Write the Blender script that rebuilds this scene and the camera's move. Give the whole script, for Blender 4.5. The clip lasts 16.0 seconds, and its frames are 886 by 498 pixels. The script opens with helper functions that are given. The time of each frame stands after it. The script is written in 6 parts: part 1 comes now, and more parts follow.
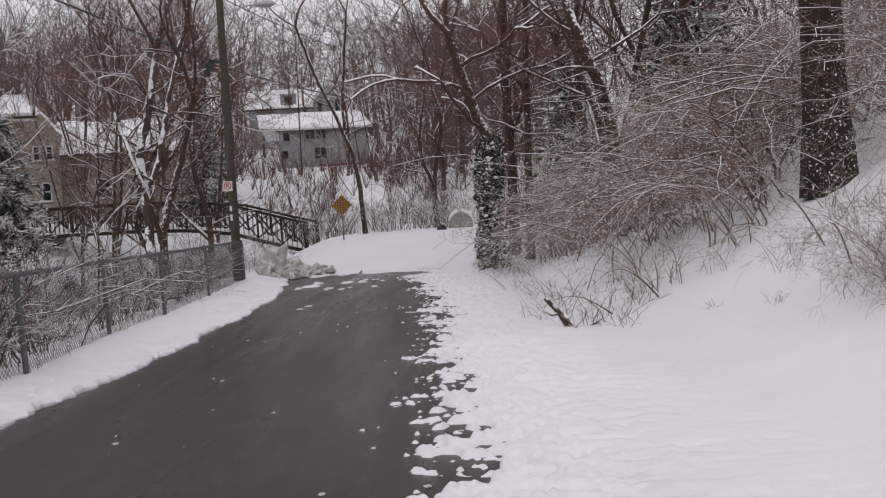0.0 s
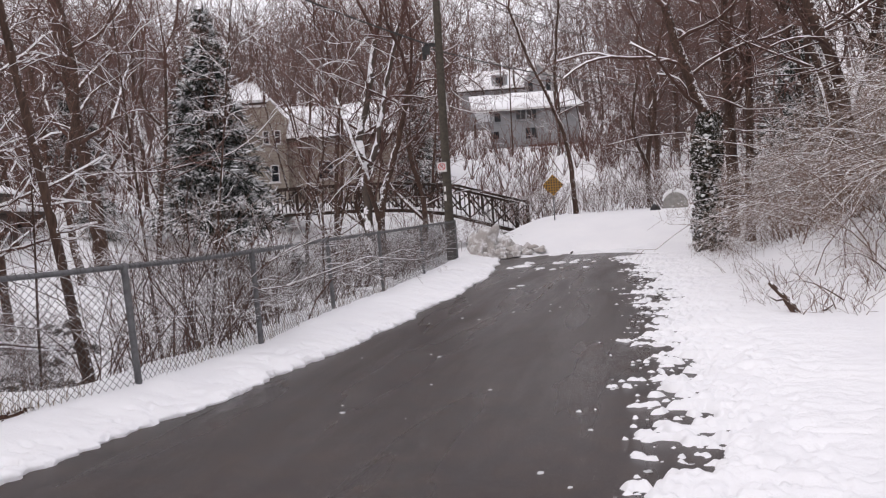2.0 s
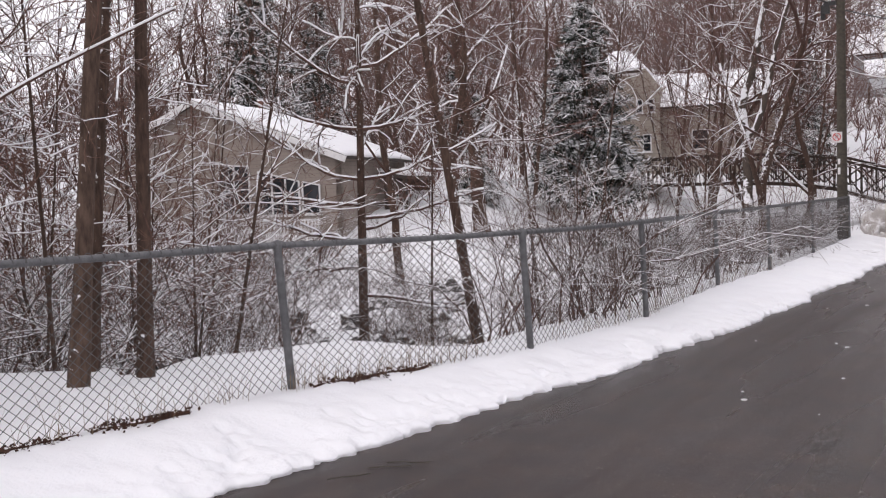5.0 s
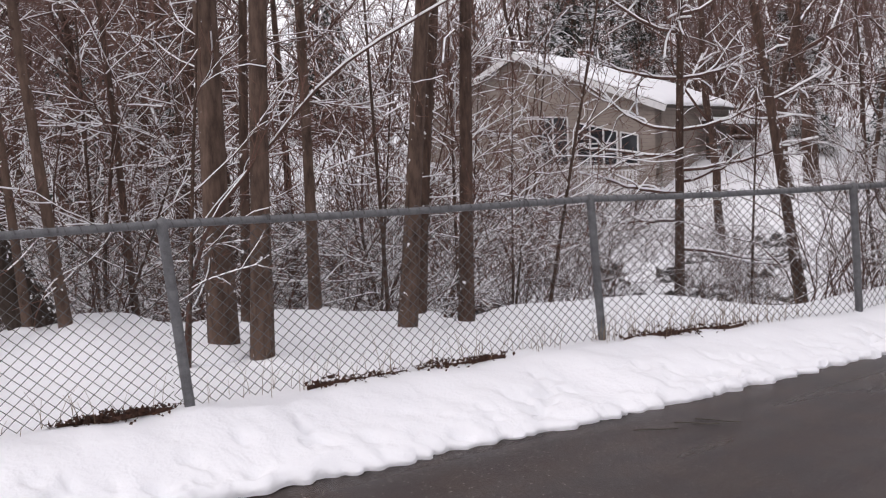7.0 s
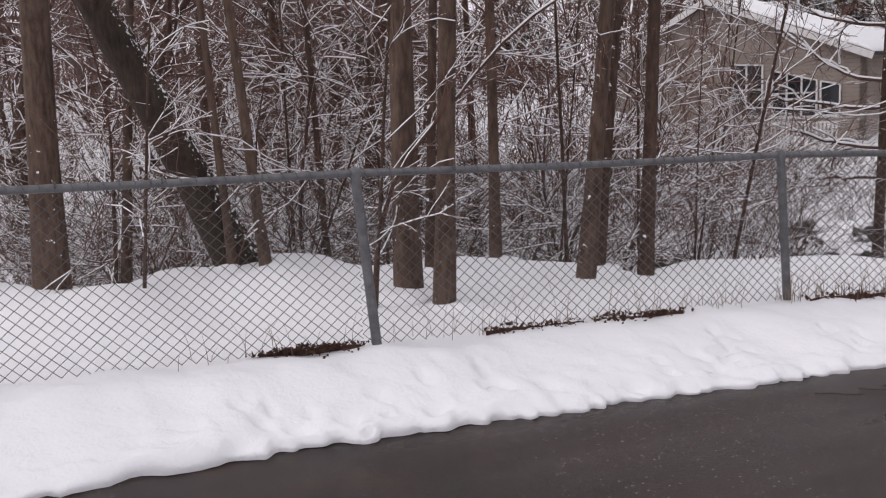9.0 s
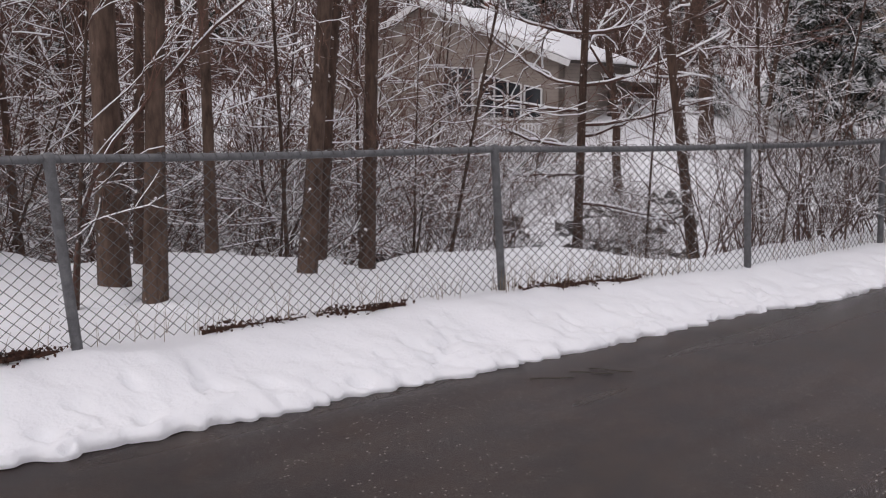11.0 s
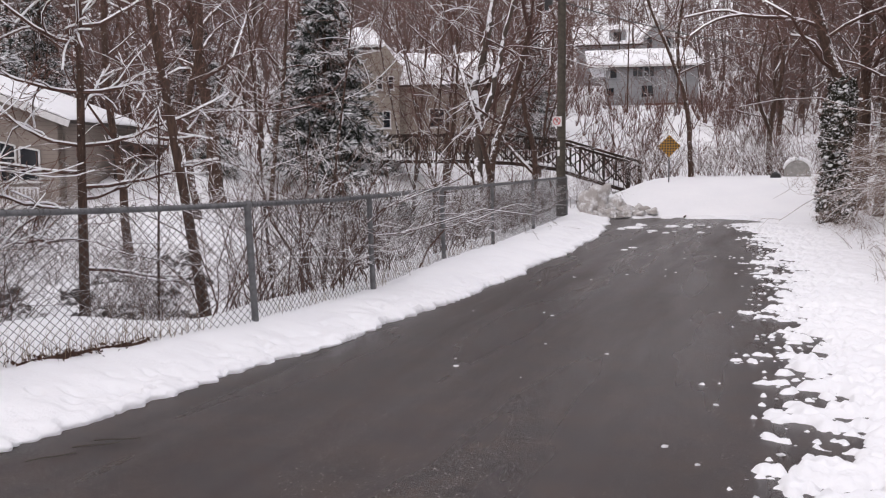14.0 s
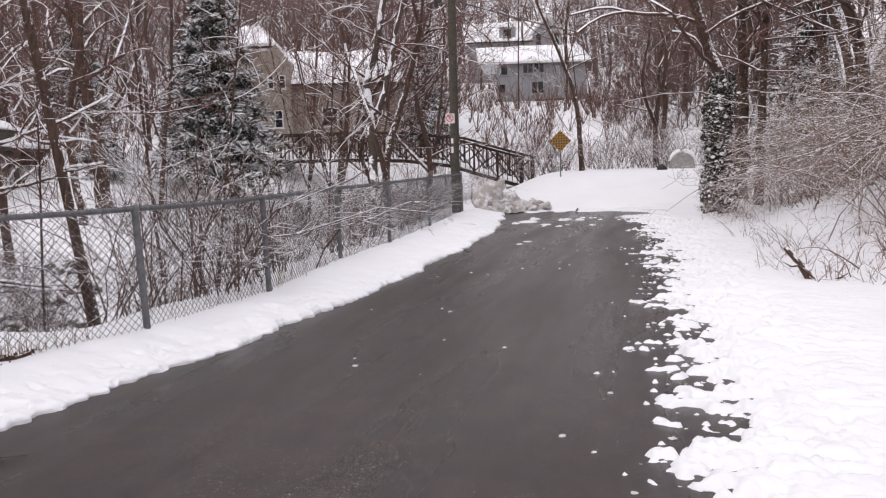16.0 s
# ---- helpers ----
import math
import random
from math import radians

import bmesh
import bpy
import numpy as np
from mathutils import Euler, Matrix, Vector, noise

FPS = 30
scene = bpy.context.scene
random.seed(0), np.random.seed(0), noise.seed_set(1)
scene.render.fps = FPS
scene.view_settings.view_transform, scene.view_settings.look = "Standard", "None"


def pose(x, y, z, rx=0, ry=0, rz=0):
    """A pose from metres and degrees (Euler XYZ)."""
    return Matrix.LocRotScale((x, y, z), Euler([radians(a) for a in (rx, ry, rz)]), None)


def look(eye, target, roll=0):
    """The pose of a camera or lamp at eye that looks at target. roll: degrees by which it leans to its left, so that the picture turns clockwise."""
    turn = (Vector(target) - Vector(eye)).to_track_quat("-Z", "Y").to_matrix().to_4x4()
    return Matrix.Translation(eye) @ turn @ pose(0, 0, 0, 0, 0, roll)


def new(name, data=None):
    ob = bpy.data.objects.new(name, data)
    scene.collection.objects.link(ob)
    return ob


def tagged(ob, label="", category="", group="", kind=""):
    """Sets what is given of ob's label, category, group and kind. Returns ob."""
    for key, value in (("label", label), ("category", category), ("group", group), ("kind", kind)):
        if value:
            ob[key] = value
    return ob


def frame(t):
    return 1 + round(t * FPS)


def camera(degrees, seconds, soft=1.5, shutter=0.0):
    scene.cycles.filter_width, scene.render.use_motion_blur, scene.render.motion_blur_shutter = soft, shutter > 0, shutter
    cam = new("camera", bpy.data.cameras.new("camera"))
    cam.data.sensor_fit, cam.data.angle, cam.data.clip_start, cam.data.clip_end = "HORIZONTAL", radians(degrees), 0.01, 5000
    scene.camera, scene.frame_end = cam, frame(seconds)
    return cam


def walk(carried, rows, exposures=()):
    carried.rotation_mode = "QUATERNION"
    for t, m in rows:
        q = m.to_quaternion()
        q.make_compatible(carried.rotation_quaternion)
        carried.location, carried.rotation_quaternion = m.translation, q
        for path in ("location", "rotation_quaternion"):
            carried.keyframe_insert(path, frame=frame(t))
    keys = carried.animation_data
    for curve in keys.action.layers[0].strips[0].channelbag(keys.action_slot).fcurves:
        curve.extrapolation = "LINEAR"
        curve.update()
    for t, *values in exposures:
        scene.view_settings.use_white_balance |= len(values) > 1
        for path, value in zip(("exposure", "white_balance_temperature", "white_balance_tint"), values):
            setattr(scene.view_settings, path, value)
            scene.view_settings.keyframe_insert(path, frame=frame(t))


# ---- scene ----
cam = camera(50.06, 16.0, soft=1.15)

# ---------------------------------------------------------------- camera
PATH = (
    (0, -0.000, 0.000, 1.850, 87.70, 3.44, 0.00),
    (0.5, -0.026, -0.009, 1.850, 87.87, 3.30, 2.95),
    (1, -0.034, 0.004, 1.858, 87.77, 3.54, 6.61),
    (1.5, -0.052, -0.002, 1.857, 87.52, 3.36, 9.25),
    (2, -0.082, 0.006, 1.855, 87.26, 3.48, 12.58),
    (2.5, -0.102, -0.003, 1.865, 87.02, 3.70, 15.50),
    (3, -0.119, -0.019, 1.868, 87.01, 3.82, 19.00),
    (3.2, -0.117, -0.037, 1.866, 86.99, 3.93, 20.19),
    (3.7, -0.188, -0.011, 1.866, 86.97, 3.72, 23.63),
    (4.2, -0.336, 0.063, 1.865, 86.90, 3.06, 27.34),
    (4.8, -0.506, 0.151, 1.867, 86.63, 2.20, 32.41),
    (5.3, -0.550, 0.174, 1.873, 86.16, 1.89, 37.32),
    (5.5, -0.483, 0.176, 1.880, 85.90, 1.99, 39.56),
    (6, -0.464, 0.127, 1.898, 85.31, 1.93, 44.71),
    (6.5, -0.486, 0.088, 1.890, 84.85, 2.24, 49.23),
    (7, -0.402, 0.090, 1.911, 84.19, 2.49, 53.30),
    (7.5, -0.360, 0.048, 1.921, 83.43, 2.19, 57.42),
    (8, -0.222, -0.018, 1.962, 82.70, 2.43, 60.86),
    (8.2, -0.215, -0.010, 1.970, 82.47, 2.61, 62.73),
    (8.7, -0.223, -0.010, 1.967, 81.78, 2.42, 64.69),
    (9.2, -0.312, 0.018, 1.937, 81.16, 1.62, 63.59),
    (9.8, -0.435, 0.063, 1.895, 80.71, 0.54, 59.44),
    (10.3, -0.478, 0.088, 1.880, 80.71, 0.15, 54.65),
    (10.5, -0.479, 0.100, 1.886, 80.81, 0.09, 52.87),
    (11, -0.461, 0.121, 1.884, 81.02, 0.19, 47.55),
    (11.5, -0.431, 0.150, 1.891, 81.46, 0.10, 42.39),
    (12, -0.415, 0.170, 1.885, 82.23, 0.15, 37.58),
    (12.5, -0.395, 0.193, 1.868, 83.01, 0.22, 32.57),
    (13, -0.348, 0.132, 1.903, 83.43, 0.19, 26.91),
    (13.5, -0.341, 0.149, 1.860, 84.13, 0.20, 21.98),
    (14, -0.329, 0.158, 1.863, 84.59, 0.31, 18.93),
    (14.5, -0.325, 0.175, 1.864, 84.73, 0.36, 15.95),
    (15, -0.329, 0.163, 1.861, 84.61, 0.31, 14.47),
    (15.5, -0.313, 0.157, 1.864, 84.45, 0.56, 13.31),
    (16, -0.312, 0.164, 1.865, 84.37, 1.42, 12.63),
)

walk(cam, [(t, pose(x, y, z, rx, ry, rz)) for t, x, y, z, rx, ry, rz in PATH],
     exposures=((0, -.42, 6620, 17.8), (1, -.12, 6620, 17.8), (2, .05, 6620, 17.8), (5.5, .21, 6620, 17.8), (7, .18, 6620, 17.8), (8, .08, 6620, 17.8), (10.5, -.12, 6620, 17.8), (11.5, -.1, 6620, 17.8), (13, .06, 6620, 17.8), (14.5, .17, 6620, 17.8), (16, .22, 6620, 17.8)))

# ---------------------------------------------------------------- light: overcast winter sky
world = bpy.data.worlds.new("overcast_sky")
scene.world = world
world.use_nodes = True
wn, wl = world.node_tree.nodes, world.node_tree.links
sky = wn.new("ShaderNodeTexSky")
sky.sky_type, sky.sun_disc = "NISHITA", False
sky.sun_elevation, sky.sun_rotation = radians(32), radians(200)
sky.air_density, sky.dust_density = 1.0, 3.0
veil = wn.new("ShaderNodeMix")
veil.data_type = "RGBA"
veil.inputs[0].default_value = 0.93
veil.inputs[7].default_value = (8.6, 8.75, 9.1, 1)
wl.new(sky.outputs[0], veil.inputs[6])
wl.new(veil.outputs[2], wn["Background"].inputs[0])
wn["Background"].inputs[1].default_value = 0.115

sun = new("sun", bpy.data.lights.new("sun", "SUN"))
sun.data.energy, sun.data.angle, sun.data.color = 0.6, radians(40), (1, .97, .93)
sun.matrix_world = look((-30, -80, 60), (0, 0, 0))


# ---------------------------------------------------------------- materials
def nodes_of(name):
    m = bpy.data.materials.new(name)
    m.use_nodes = True
    t = m.node_tree
    return m, t.nodes, t.links, t.nodes["Principled BSDF"]


def noise_node(n, l, scale, detail=4, rough=.55, source=None):
    tex = n.new("ShaderNodeTexNoise")
    tex.inputs["Scale"].default_value, tex.inputs["Detail"].default_value, tex.inputs["Roughness"].default_value = scale, detail, rough
    if source is not None:
        l.new(source, tex.inputs["Vector"])
    return tex


def ramp_node(n, l, value, *stops):
    r = n.new("ShaderNodeValToRGB")
    el = r.color_ramp.elements
    while len(el) < len(stops):
        el.new(.5)
    for e, (p, c) in zip(el, stops):
        e.position, e.color = p, (*c, 1) if len(c) == 3 else c
    l.new(value, r.inputs[0])
    return r


def bump_node(n, l, height, strength, distance, under=None):
    b = n.new("ShaderNodeBump")
    b.inputs["Strength"].default_value, b.inputs["Distance"].default_value = strength, distance
    l.new(height, b.inputs["Height"])
    if under is not None:
        l.new(under.outputs[0], b.inputs["Normal"])
    return b


def mix_node(n, l, fac, a, b):
    m = n.new("ShaderNodeMix")
    m.data_type = "RGBA"
    l.new(fac, m.inputs[0])
    for k, v in ((6, a), (7, b)):
        if isinstance(v, tuple):
            m.inputs[k].default_value = (*v, 1)
        else:
            l.new(v, m.inputs[k])
    return m


def math_node(n, l, op, a, b):
    m = n.new("ShaderNodeMath")
    m.operation = op
    for k, v in ((0, a), (1, b)):
        if isinstance(v, (int, float)):
            m.inputs[k].default_value = v
        else:
            l.new(v, m.inputs[k])
    return m


SNOW = (.87, .875, .895)


def snow_material(name, dirt=0.0):
    m, n, l, p = nodes_of(name)
    co = n.new("ShaderNodeTexCoord").outputs["Object"]
    big, fine = noise_node(n, l, .6, 4, .6, co), noise_node(n, l, 38, 5, .7, co)
    col = ramp_node(n, l, big.outputs[0], (.3, (.85, .857, .88)), (.7, (.90, .906, .918)))
    out = col.outputs[0]
    if dirt:
        d = noise_node(n, l, 3.0, 6, .7, co)
        f = ramp_node(n, l, d.outputs[0], (.34, (0, 0, 0)), (.54, (dirt, dirt, dirt)))
        out = mix_node(n, l, f.outputs[0], out, (.33, .295, .265)).outputs[2]
    l.new(out, p.inputs["Base Color"])
    p.inputs["Roughness"].default_value = .75
    mid = noise_node(n, l, 6, 3, .55, co)
    b1 = bump_node(n, l, mid.outputs[0], .5, .04)
    l.new(bump_node(n, l, fine.outputs[0], .7, .012, b1).outputs[0], p.inputs["Normal"])
    return m


def snowed(name, dark, light, grain=30, low=.25, high=.55, rough=.9, stretch=.25, seed_scale=9, bump=.5):
    """A surface with its own two tones and snow lying where it faces the sky."""
    m, n, l, p = nodes_of(name)
    tc = n.new("ShaderNodeTexCoord")
    mp = n.new("ShaderNodeMapping")
    mp.inputs["Scale"].default_value = (1, 1, stretch)
    l.new(tc.outputs["Object"], mp.inputs[0])
    g, patch = noise_node(n, l, grain, 5, .65, mp.outputs[0]), noise_node(n, l, seed_scale, 3, .6, tc.outputs["Object"])
    blotch = noise_node(n, l, 2.2, 3, .6, tc.outputs["Object"])
    tone = math_node(n, l, "ADD", math_node(n, l, "MULTIPLY", g.outputs[0], .65).outputs[0], math_node(n, l, "MULTIPLY", blotch.outputs[0], .35).outputs[0])
    col = ramp_node(n, l, tone.outputs[0], (.32, dark), (.66, light))
    geo = n.new("ShaderNodeNewGeometry")
    sep = n.new("ShaderNodeSeparateXYZ")
    l.new(geo.outputs["Normal"], sep.inputs[0])
    up = math_node(n, l, "ADD", sep.outputs[2], math_node(n, l, "MULTIPLY", math_node(n, l, "SUBTRACT", patch.outputs[0], .5).outputs[0], 1.5).outputs[0])
    f = ramp_node(n, l, up.outputs[0], (low, (0, 0, 0)), (high, (1, 1, 1)))
    l.new(mix_node(n, l, f.outputs[0], col.outputs[0], SNOW).outputs[2], p.inputs["Base Color"])
    p.inputs["Roughness"].default_value = rough
    p.inputs["Specular IOR Level"].default_value = .25
    l.new(bump_node(n, l, g.outputs[0], bump, .02).outputs[0], p.inputs["Normal"])
    return m


def plain(name, a, b, scale=8, rough=.6, metal=0.0, bump=.2, detail=5):
    m, n, l, p = nodes_of(name)
    co = n.new("ShaderNodeTexCoord").outputs["Object"]
    t, t2 = noise_node(n, l, scale, detail, .6, co), noise_node(n, l, scale * 9, 3, .6, co)
    s = math_node(n, l, "ADD", math_node(n, l, "MULTIPLY", t.outputs[0], .7).outputs[0], math_node(n, l, "MULTIPLY", t2.outputs[0], .3).outputs[0])
    l.new(ramp_node(n, l, s.outputs[0], (.35, a), (.65, b)).outputs[0], p.inputs["Base Color"])
    p.inputs["Roughness"].default_value, p.inputs["Metallic"].default_value = rough, metal
    l.new(bump_node(n, l, t2.outputs[0], bump, .004).outputs[0], p.inputs["Normal"])
    return m


def siding_material(name, a, b, course=.15):
    """Painted boards laid in horizontal courses."""
    m, n, l, p = nodes_of(name)
    tc = n.new("ShaderNodeTexCoord")
    sep = n.new("ShaderNodeSeparateXYZ")
    l.new(tc.outputs["Object"], sep.inputs[0])
    saw = math_node(n, l, "FRACT", math_node(n, l, "MULTIPLY", sep.outputs[2], 1 / course).outputs[0], 0)
    t = noise_node(n, l, 1.4, 5, .65, tc.outputs["Object"])
    col = ramp_node(n, l, t.outputs[0], (.35, a), (.65, b))
    gap = ramp_node(n, l, saw.outputs[0], (.0, (.55, .55, .55)), (.12, (1, 1, 1)))
    mul = n.new("ShaderNodeMix")
    mul.data_type, mul.blend_type = "RGBA", "MULTIPLY"
    mul.inputs[0].default_value = 1
    l.new(col.outputs[0], mul.inputs[6])
    l.new(gap.outputs[0], mul.inputs[7])
    l.new(mul.outputs[2], p.inputs["Base Color"])
    p.inputs["Roughness"].default_value = .7
    l.new(bump_node(n, l, saw.outputs[0], .6, .02).outputs[0], p.inputs["Normal"])
    return m


def asphalt_material():
    m, n, l, p = nodes_of("wet_asphalt")
    co = n.new("ShaderNodeTexCoord").outputs["Object"]
    wear, grit, stain = noise_node(n, l, .55, 5, .6, co), noise_node(n, l, 120, 4, .7, co), noise_node(n, l, 2.6, 6, .65, co)
    mp = n.new("ShaderNodeMapping")
    mp.inputs["Scale"].default_value = (1.1, .12, 1)
    l.new(co, mp.inputs[0])
    track = noise_node(n, l, 1.2, 3, .5, mp.outputs[0])
    s = math_node(n, l, "ADD", math_node(n, l, "MULTIPLY", wear.outputs[0], .35).outputs[0], math_node(n, l, "MULTIPLY", grit.outputs[0], .3).outputs[0])
    s = math_node(n, l, "ADD", s.outputs[0], math_node(n, l, "MULTIPLY", track.outputs[0], .35).outputs[0])
    base = ramp_node(n, l, s.outputs[0], (.36, (.0146, .0099, .0089)), (.62, (.0388, .0264, .0240)))
    brown = ramp_node(n, l, stain.outputs[0], (.42, (0, 0, 0)), (.68, (.7, .7, .7)))
    col = mix_node(n, l, brown.outputs[0], base.outputs[0], (.054, .034, .024))
    cell = n.new("ShaderNodeTexVoronoi")
    cell.inputs["Scale"].default_value = 34
    l.new(co, cell.inputs["Vector"])
    dots = ramp_node(n, l, cell.outputs["Distance"], (.13, (1, 1, 1)), (.25, (0, 0, 0)))
    pick = n.new("ShaderNodeSeparateColor")
    l.new(cell.outputs["Color"], pick.inputs[0])
    few = math_node(n, l, "GREATER_THAN", pick.outputs[0], .73)
    dens = ramp_node(n, l, wear.outputs[0], (.38, (.05, .05, .05)), (.56, (1, 1, 1)))
    f = math_node(n, l, "MULTIPLY", math_node(n, l, "MULTIPLY", dots.outputs[0], few.outputs[0]).outputs[0], dens.outputs[0])
    dark = math_node(n, l, "MULTIPLY", dots.outputs[0], math_node(n, l, "LESS_THAN", pick.outputs[1], .12).outputs[0])
    col = mix_node(n, l, dark.outputs[0], col.outputs[2], (.012, .011, .011))
    l.new(mix_node(n, l, f.outputs[0], col.outputs[2], (.34, .315, .29)).outputs[2], p.inputs["Base Color"])
    l.new(ramp_node(n, l, track.outputs[0], (.35, (.22, .22, .22)), (.65, (.40, .40, .40))).outputs[0], p.inputs["Roughness"])
    p.inputs["Specular IOR Level"].default_value = .24
    l.new(bump_node(n, l, grit.outputs[0], .45, .006).outputs[0], p.inputs["Normal"])
    return m


M_SNOW = snow_material("fresh_snow")
M_DIRTY = snow_material("ploughed_snow", .85)
M_ROAD = asphalt_material()
M_BARK = snowed("brown_bark", (0.0245, 0.0154, 0.0123), (0.1112, 0.0691, 0.0513), 26, .25, .33, seed_scale=13, bump=1)
M_BARK_TAN = snowed("tan_bark", (0.0284, 0.0175, 0.0130), (0.1484, 0.0985, 0.0750), 20, .31, .37, seed_scale=15, bump=.9)
M_BRANCH = snowed("snowy_branch_bark", (0.0494, 0.0275, 0.0218), (0.1233, 0.0693, 0.0545), 40, .46, .68, seed_scale=6)
M_TWIG = snowed("snowy_twigs", (0.0865, 0.0467, 0.0356), (0.1863, 0.1027, 0.0793), 40, .54, .82, seed_scale=6, bump=.1)
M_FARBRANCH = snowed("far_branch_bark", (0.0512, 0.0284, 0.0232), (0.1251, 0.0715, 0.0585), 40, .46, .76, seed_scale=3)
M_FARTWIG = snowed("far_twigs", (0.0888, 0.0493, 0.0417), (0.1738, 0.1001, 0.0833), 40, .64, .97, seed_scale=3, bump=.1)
M_BRUSH = snowed("brown_brush_twigs", (0.0973, 0.0581, 0.0427), (0.2000, 0.1284, 0.0992), 40, .40, .66, seed_scale=6, bump=.1)
M_THICKET = snowed("brown_thicket_twigs", (0.125, 0.083, 0.064), (0.270, 0.192, 0.152), 40, .42, .76, seed_scale=6, bump=.1)
M_CANE = snowed("brown_cane_bark", (0.0721, 0.0451, 0.0333), (0.1545, 0.1037, 0.0779), 40, .34, .58, seed_scale=6, bump=.2)
M_CREEK = snowed("snow_laden_twigs", (0.0742, 0.0460, 0.0350), (0.1590, 0.1040, 0.0800), 40, .28, .56, seed_scale=6, bump=.1)
M_NEEDLE = snowed("snowy_needles", (.018, .022, .018), (.050, .056, .046), 30, .33, .58, stretch=1, seed_scale=2.4, bump=.2)
M_IVY = snowed("ivy_leaves", (.016, .017, .012), (.060, .055, .040), 20, .40, .75, stretch=1, seed_scale=3)
M_STEEL = plain("galvanised_steel", (.10, .10, .104), (.19, .19, .195), 14, .6, .4, .15)
M_WIRE = plain("galvanised_wire", (.055, .053, .053), (.115, .112, .112), 14, .6, .2, .05)
M_RUST = snowed("dark_rusted_steel", (.016, .012, .010), (.055, .038, .030), 14, .75, .95, stretch=1)
M_POLE = plain("weathered_pole_wood", (.040, .034, .026), (.085, .072, .056), 10, .9, 0, .6)
M_TAN = siding_material("tan_siding", (.225, .186, .160), (.285, .238, .205))
M_TAN2 = siding_material("beige_siding", (.25, .212, .178), (.33, .285, .24), .2)
M_GREY = siding_material("grey_blue_siding", (.24, .245, .255), (.32, .325, .335), .2)
M_DARKW = plain("dark_brown_boards", (.035, .028, .024), (.07, .055, .046), 4, .8)
M_TRIM = plain("white_painted_trim", (.58, .57, .57), (.72, .71, .70), 6, .6)
M_FASCIA = plain("tan_trim", (.24, .21, .18), (.34, .30, .26), 6, .7)
M_BRICK = plain("red_brown_brick", (.11, .05, .038), (.20, .095, .07), 18, .9)
M_CONC = plain("grey_concrete", (.22, .21, .20), (.36, .35, .33), 5, .9)
M_ROCK = snowed("dark_creek_rock", (.030, .028, .026), (.11, .10, .092), 8, .55, .75, stretch=1, seed_scale=3)
M_LITTER = plain("dead_leaves", (.022, .011, .008), (.085, .036, .020), 30, .95)
M_STRAW = plain("dry_grass", (.16, .115, .075), (.30, .23, .16), 30, .95)
M_BLACK = plain("black_rubber", (.012, .012, .012), (.03, .03, .03), 12, .6)
M_YELLOW = plain("amber_sign_paint", (.33, .155, .013), (.42, .21, .02), 9, .5)
M_SIGNBLK = plain("black_sign_paint", (.015, .014, .012), (.03, .028, .024), 9, .5)
M_WHITE = plain("white_sign_paint", (.62, .61, .60), (.74, .73, .72), 9, .5)
M_RED = plain("red_sign_paint", (.42, .03, .03), (.55, .05, .05), 9, .5)
M_LAMP = plain("grey_lamp_metal", (.28, .29, .30), (.42, .43, .44), 9, .45, .5)

M_GLASS, _n, _l, _p = nodes_of("window_glass")
_p.inputs["Base Color"].default_value = (.018, .020, .024, 1)
_p.inputs["Roughness"].default_value = .08


# ---------------------------------------------------------------- building blocks
rng = np.random.default_rng(11)


def mesh_np(name, verts, faces, material, smooth=False):
    """A mesh from arrays of vertices and of faces with equal corner counts (one array or several)."""
    groups = [np.asarray(f, np.int32) for f in (faces if isinstance(faces, list) else [faces]) if len(f)]
    me = bpy.data.meshes.new(name)
    verts = np.asarray(verts, np.float32)
    me.vertices.add(len(verts))
    me.vertices.foreach_set("co", verts.ravel())
    loops = np.concatenate([g.ravel() for g in groups])
    sizes = np.concatenate([np.full(len(g), g.shape[1], np.int32) for g in groups])
    me.loops.add(len(loops))
    me.loops.foreach_set("vertex_index", loops)
    me.polygons.add(len(sizes))
    me.polygons.foreach_set("loop_start", np.concatenate([[0], np.cumsum(sizes)[:-1]]).astype(np.int32))
    me.polygons.foreach_set("use_smooth", np.full(len(sizes), smooth))
    me.update(calc_edges=True)
    me.validate()
    me.materials.append(material)
    return me


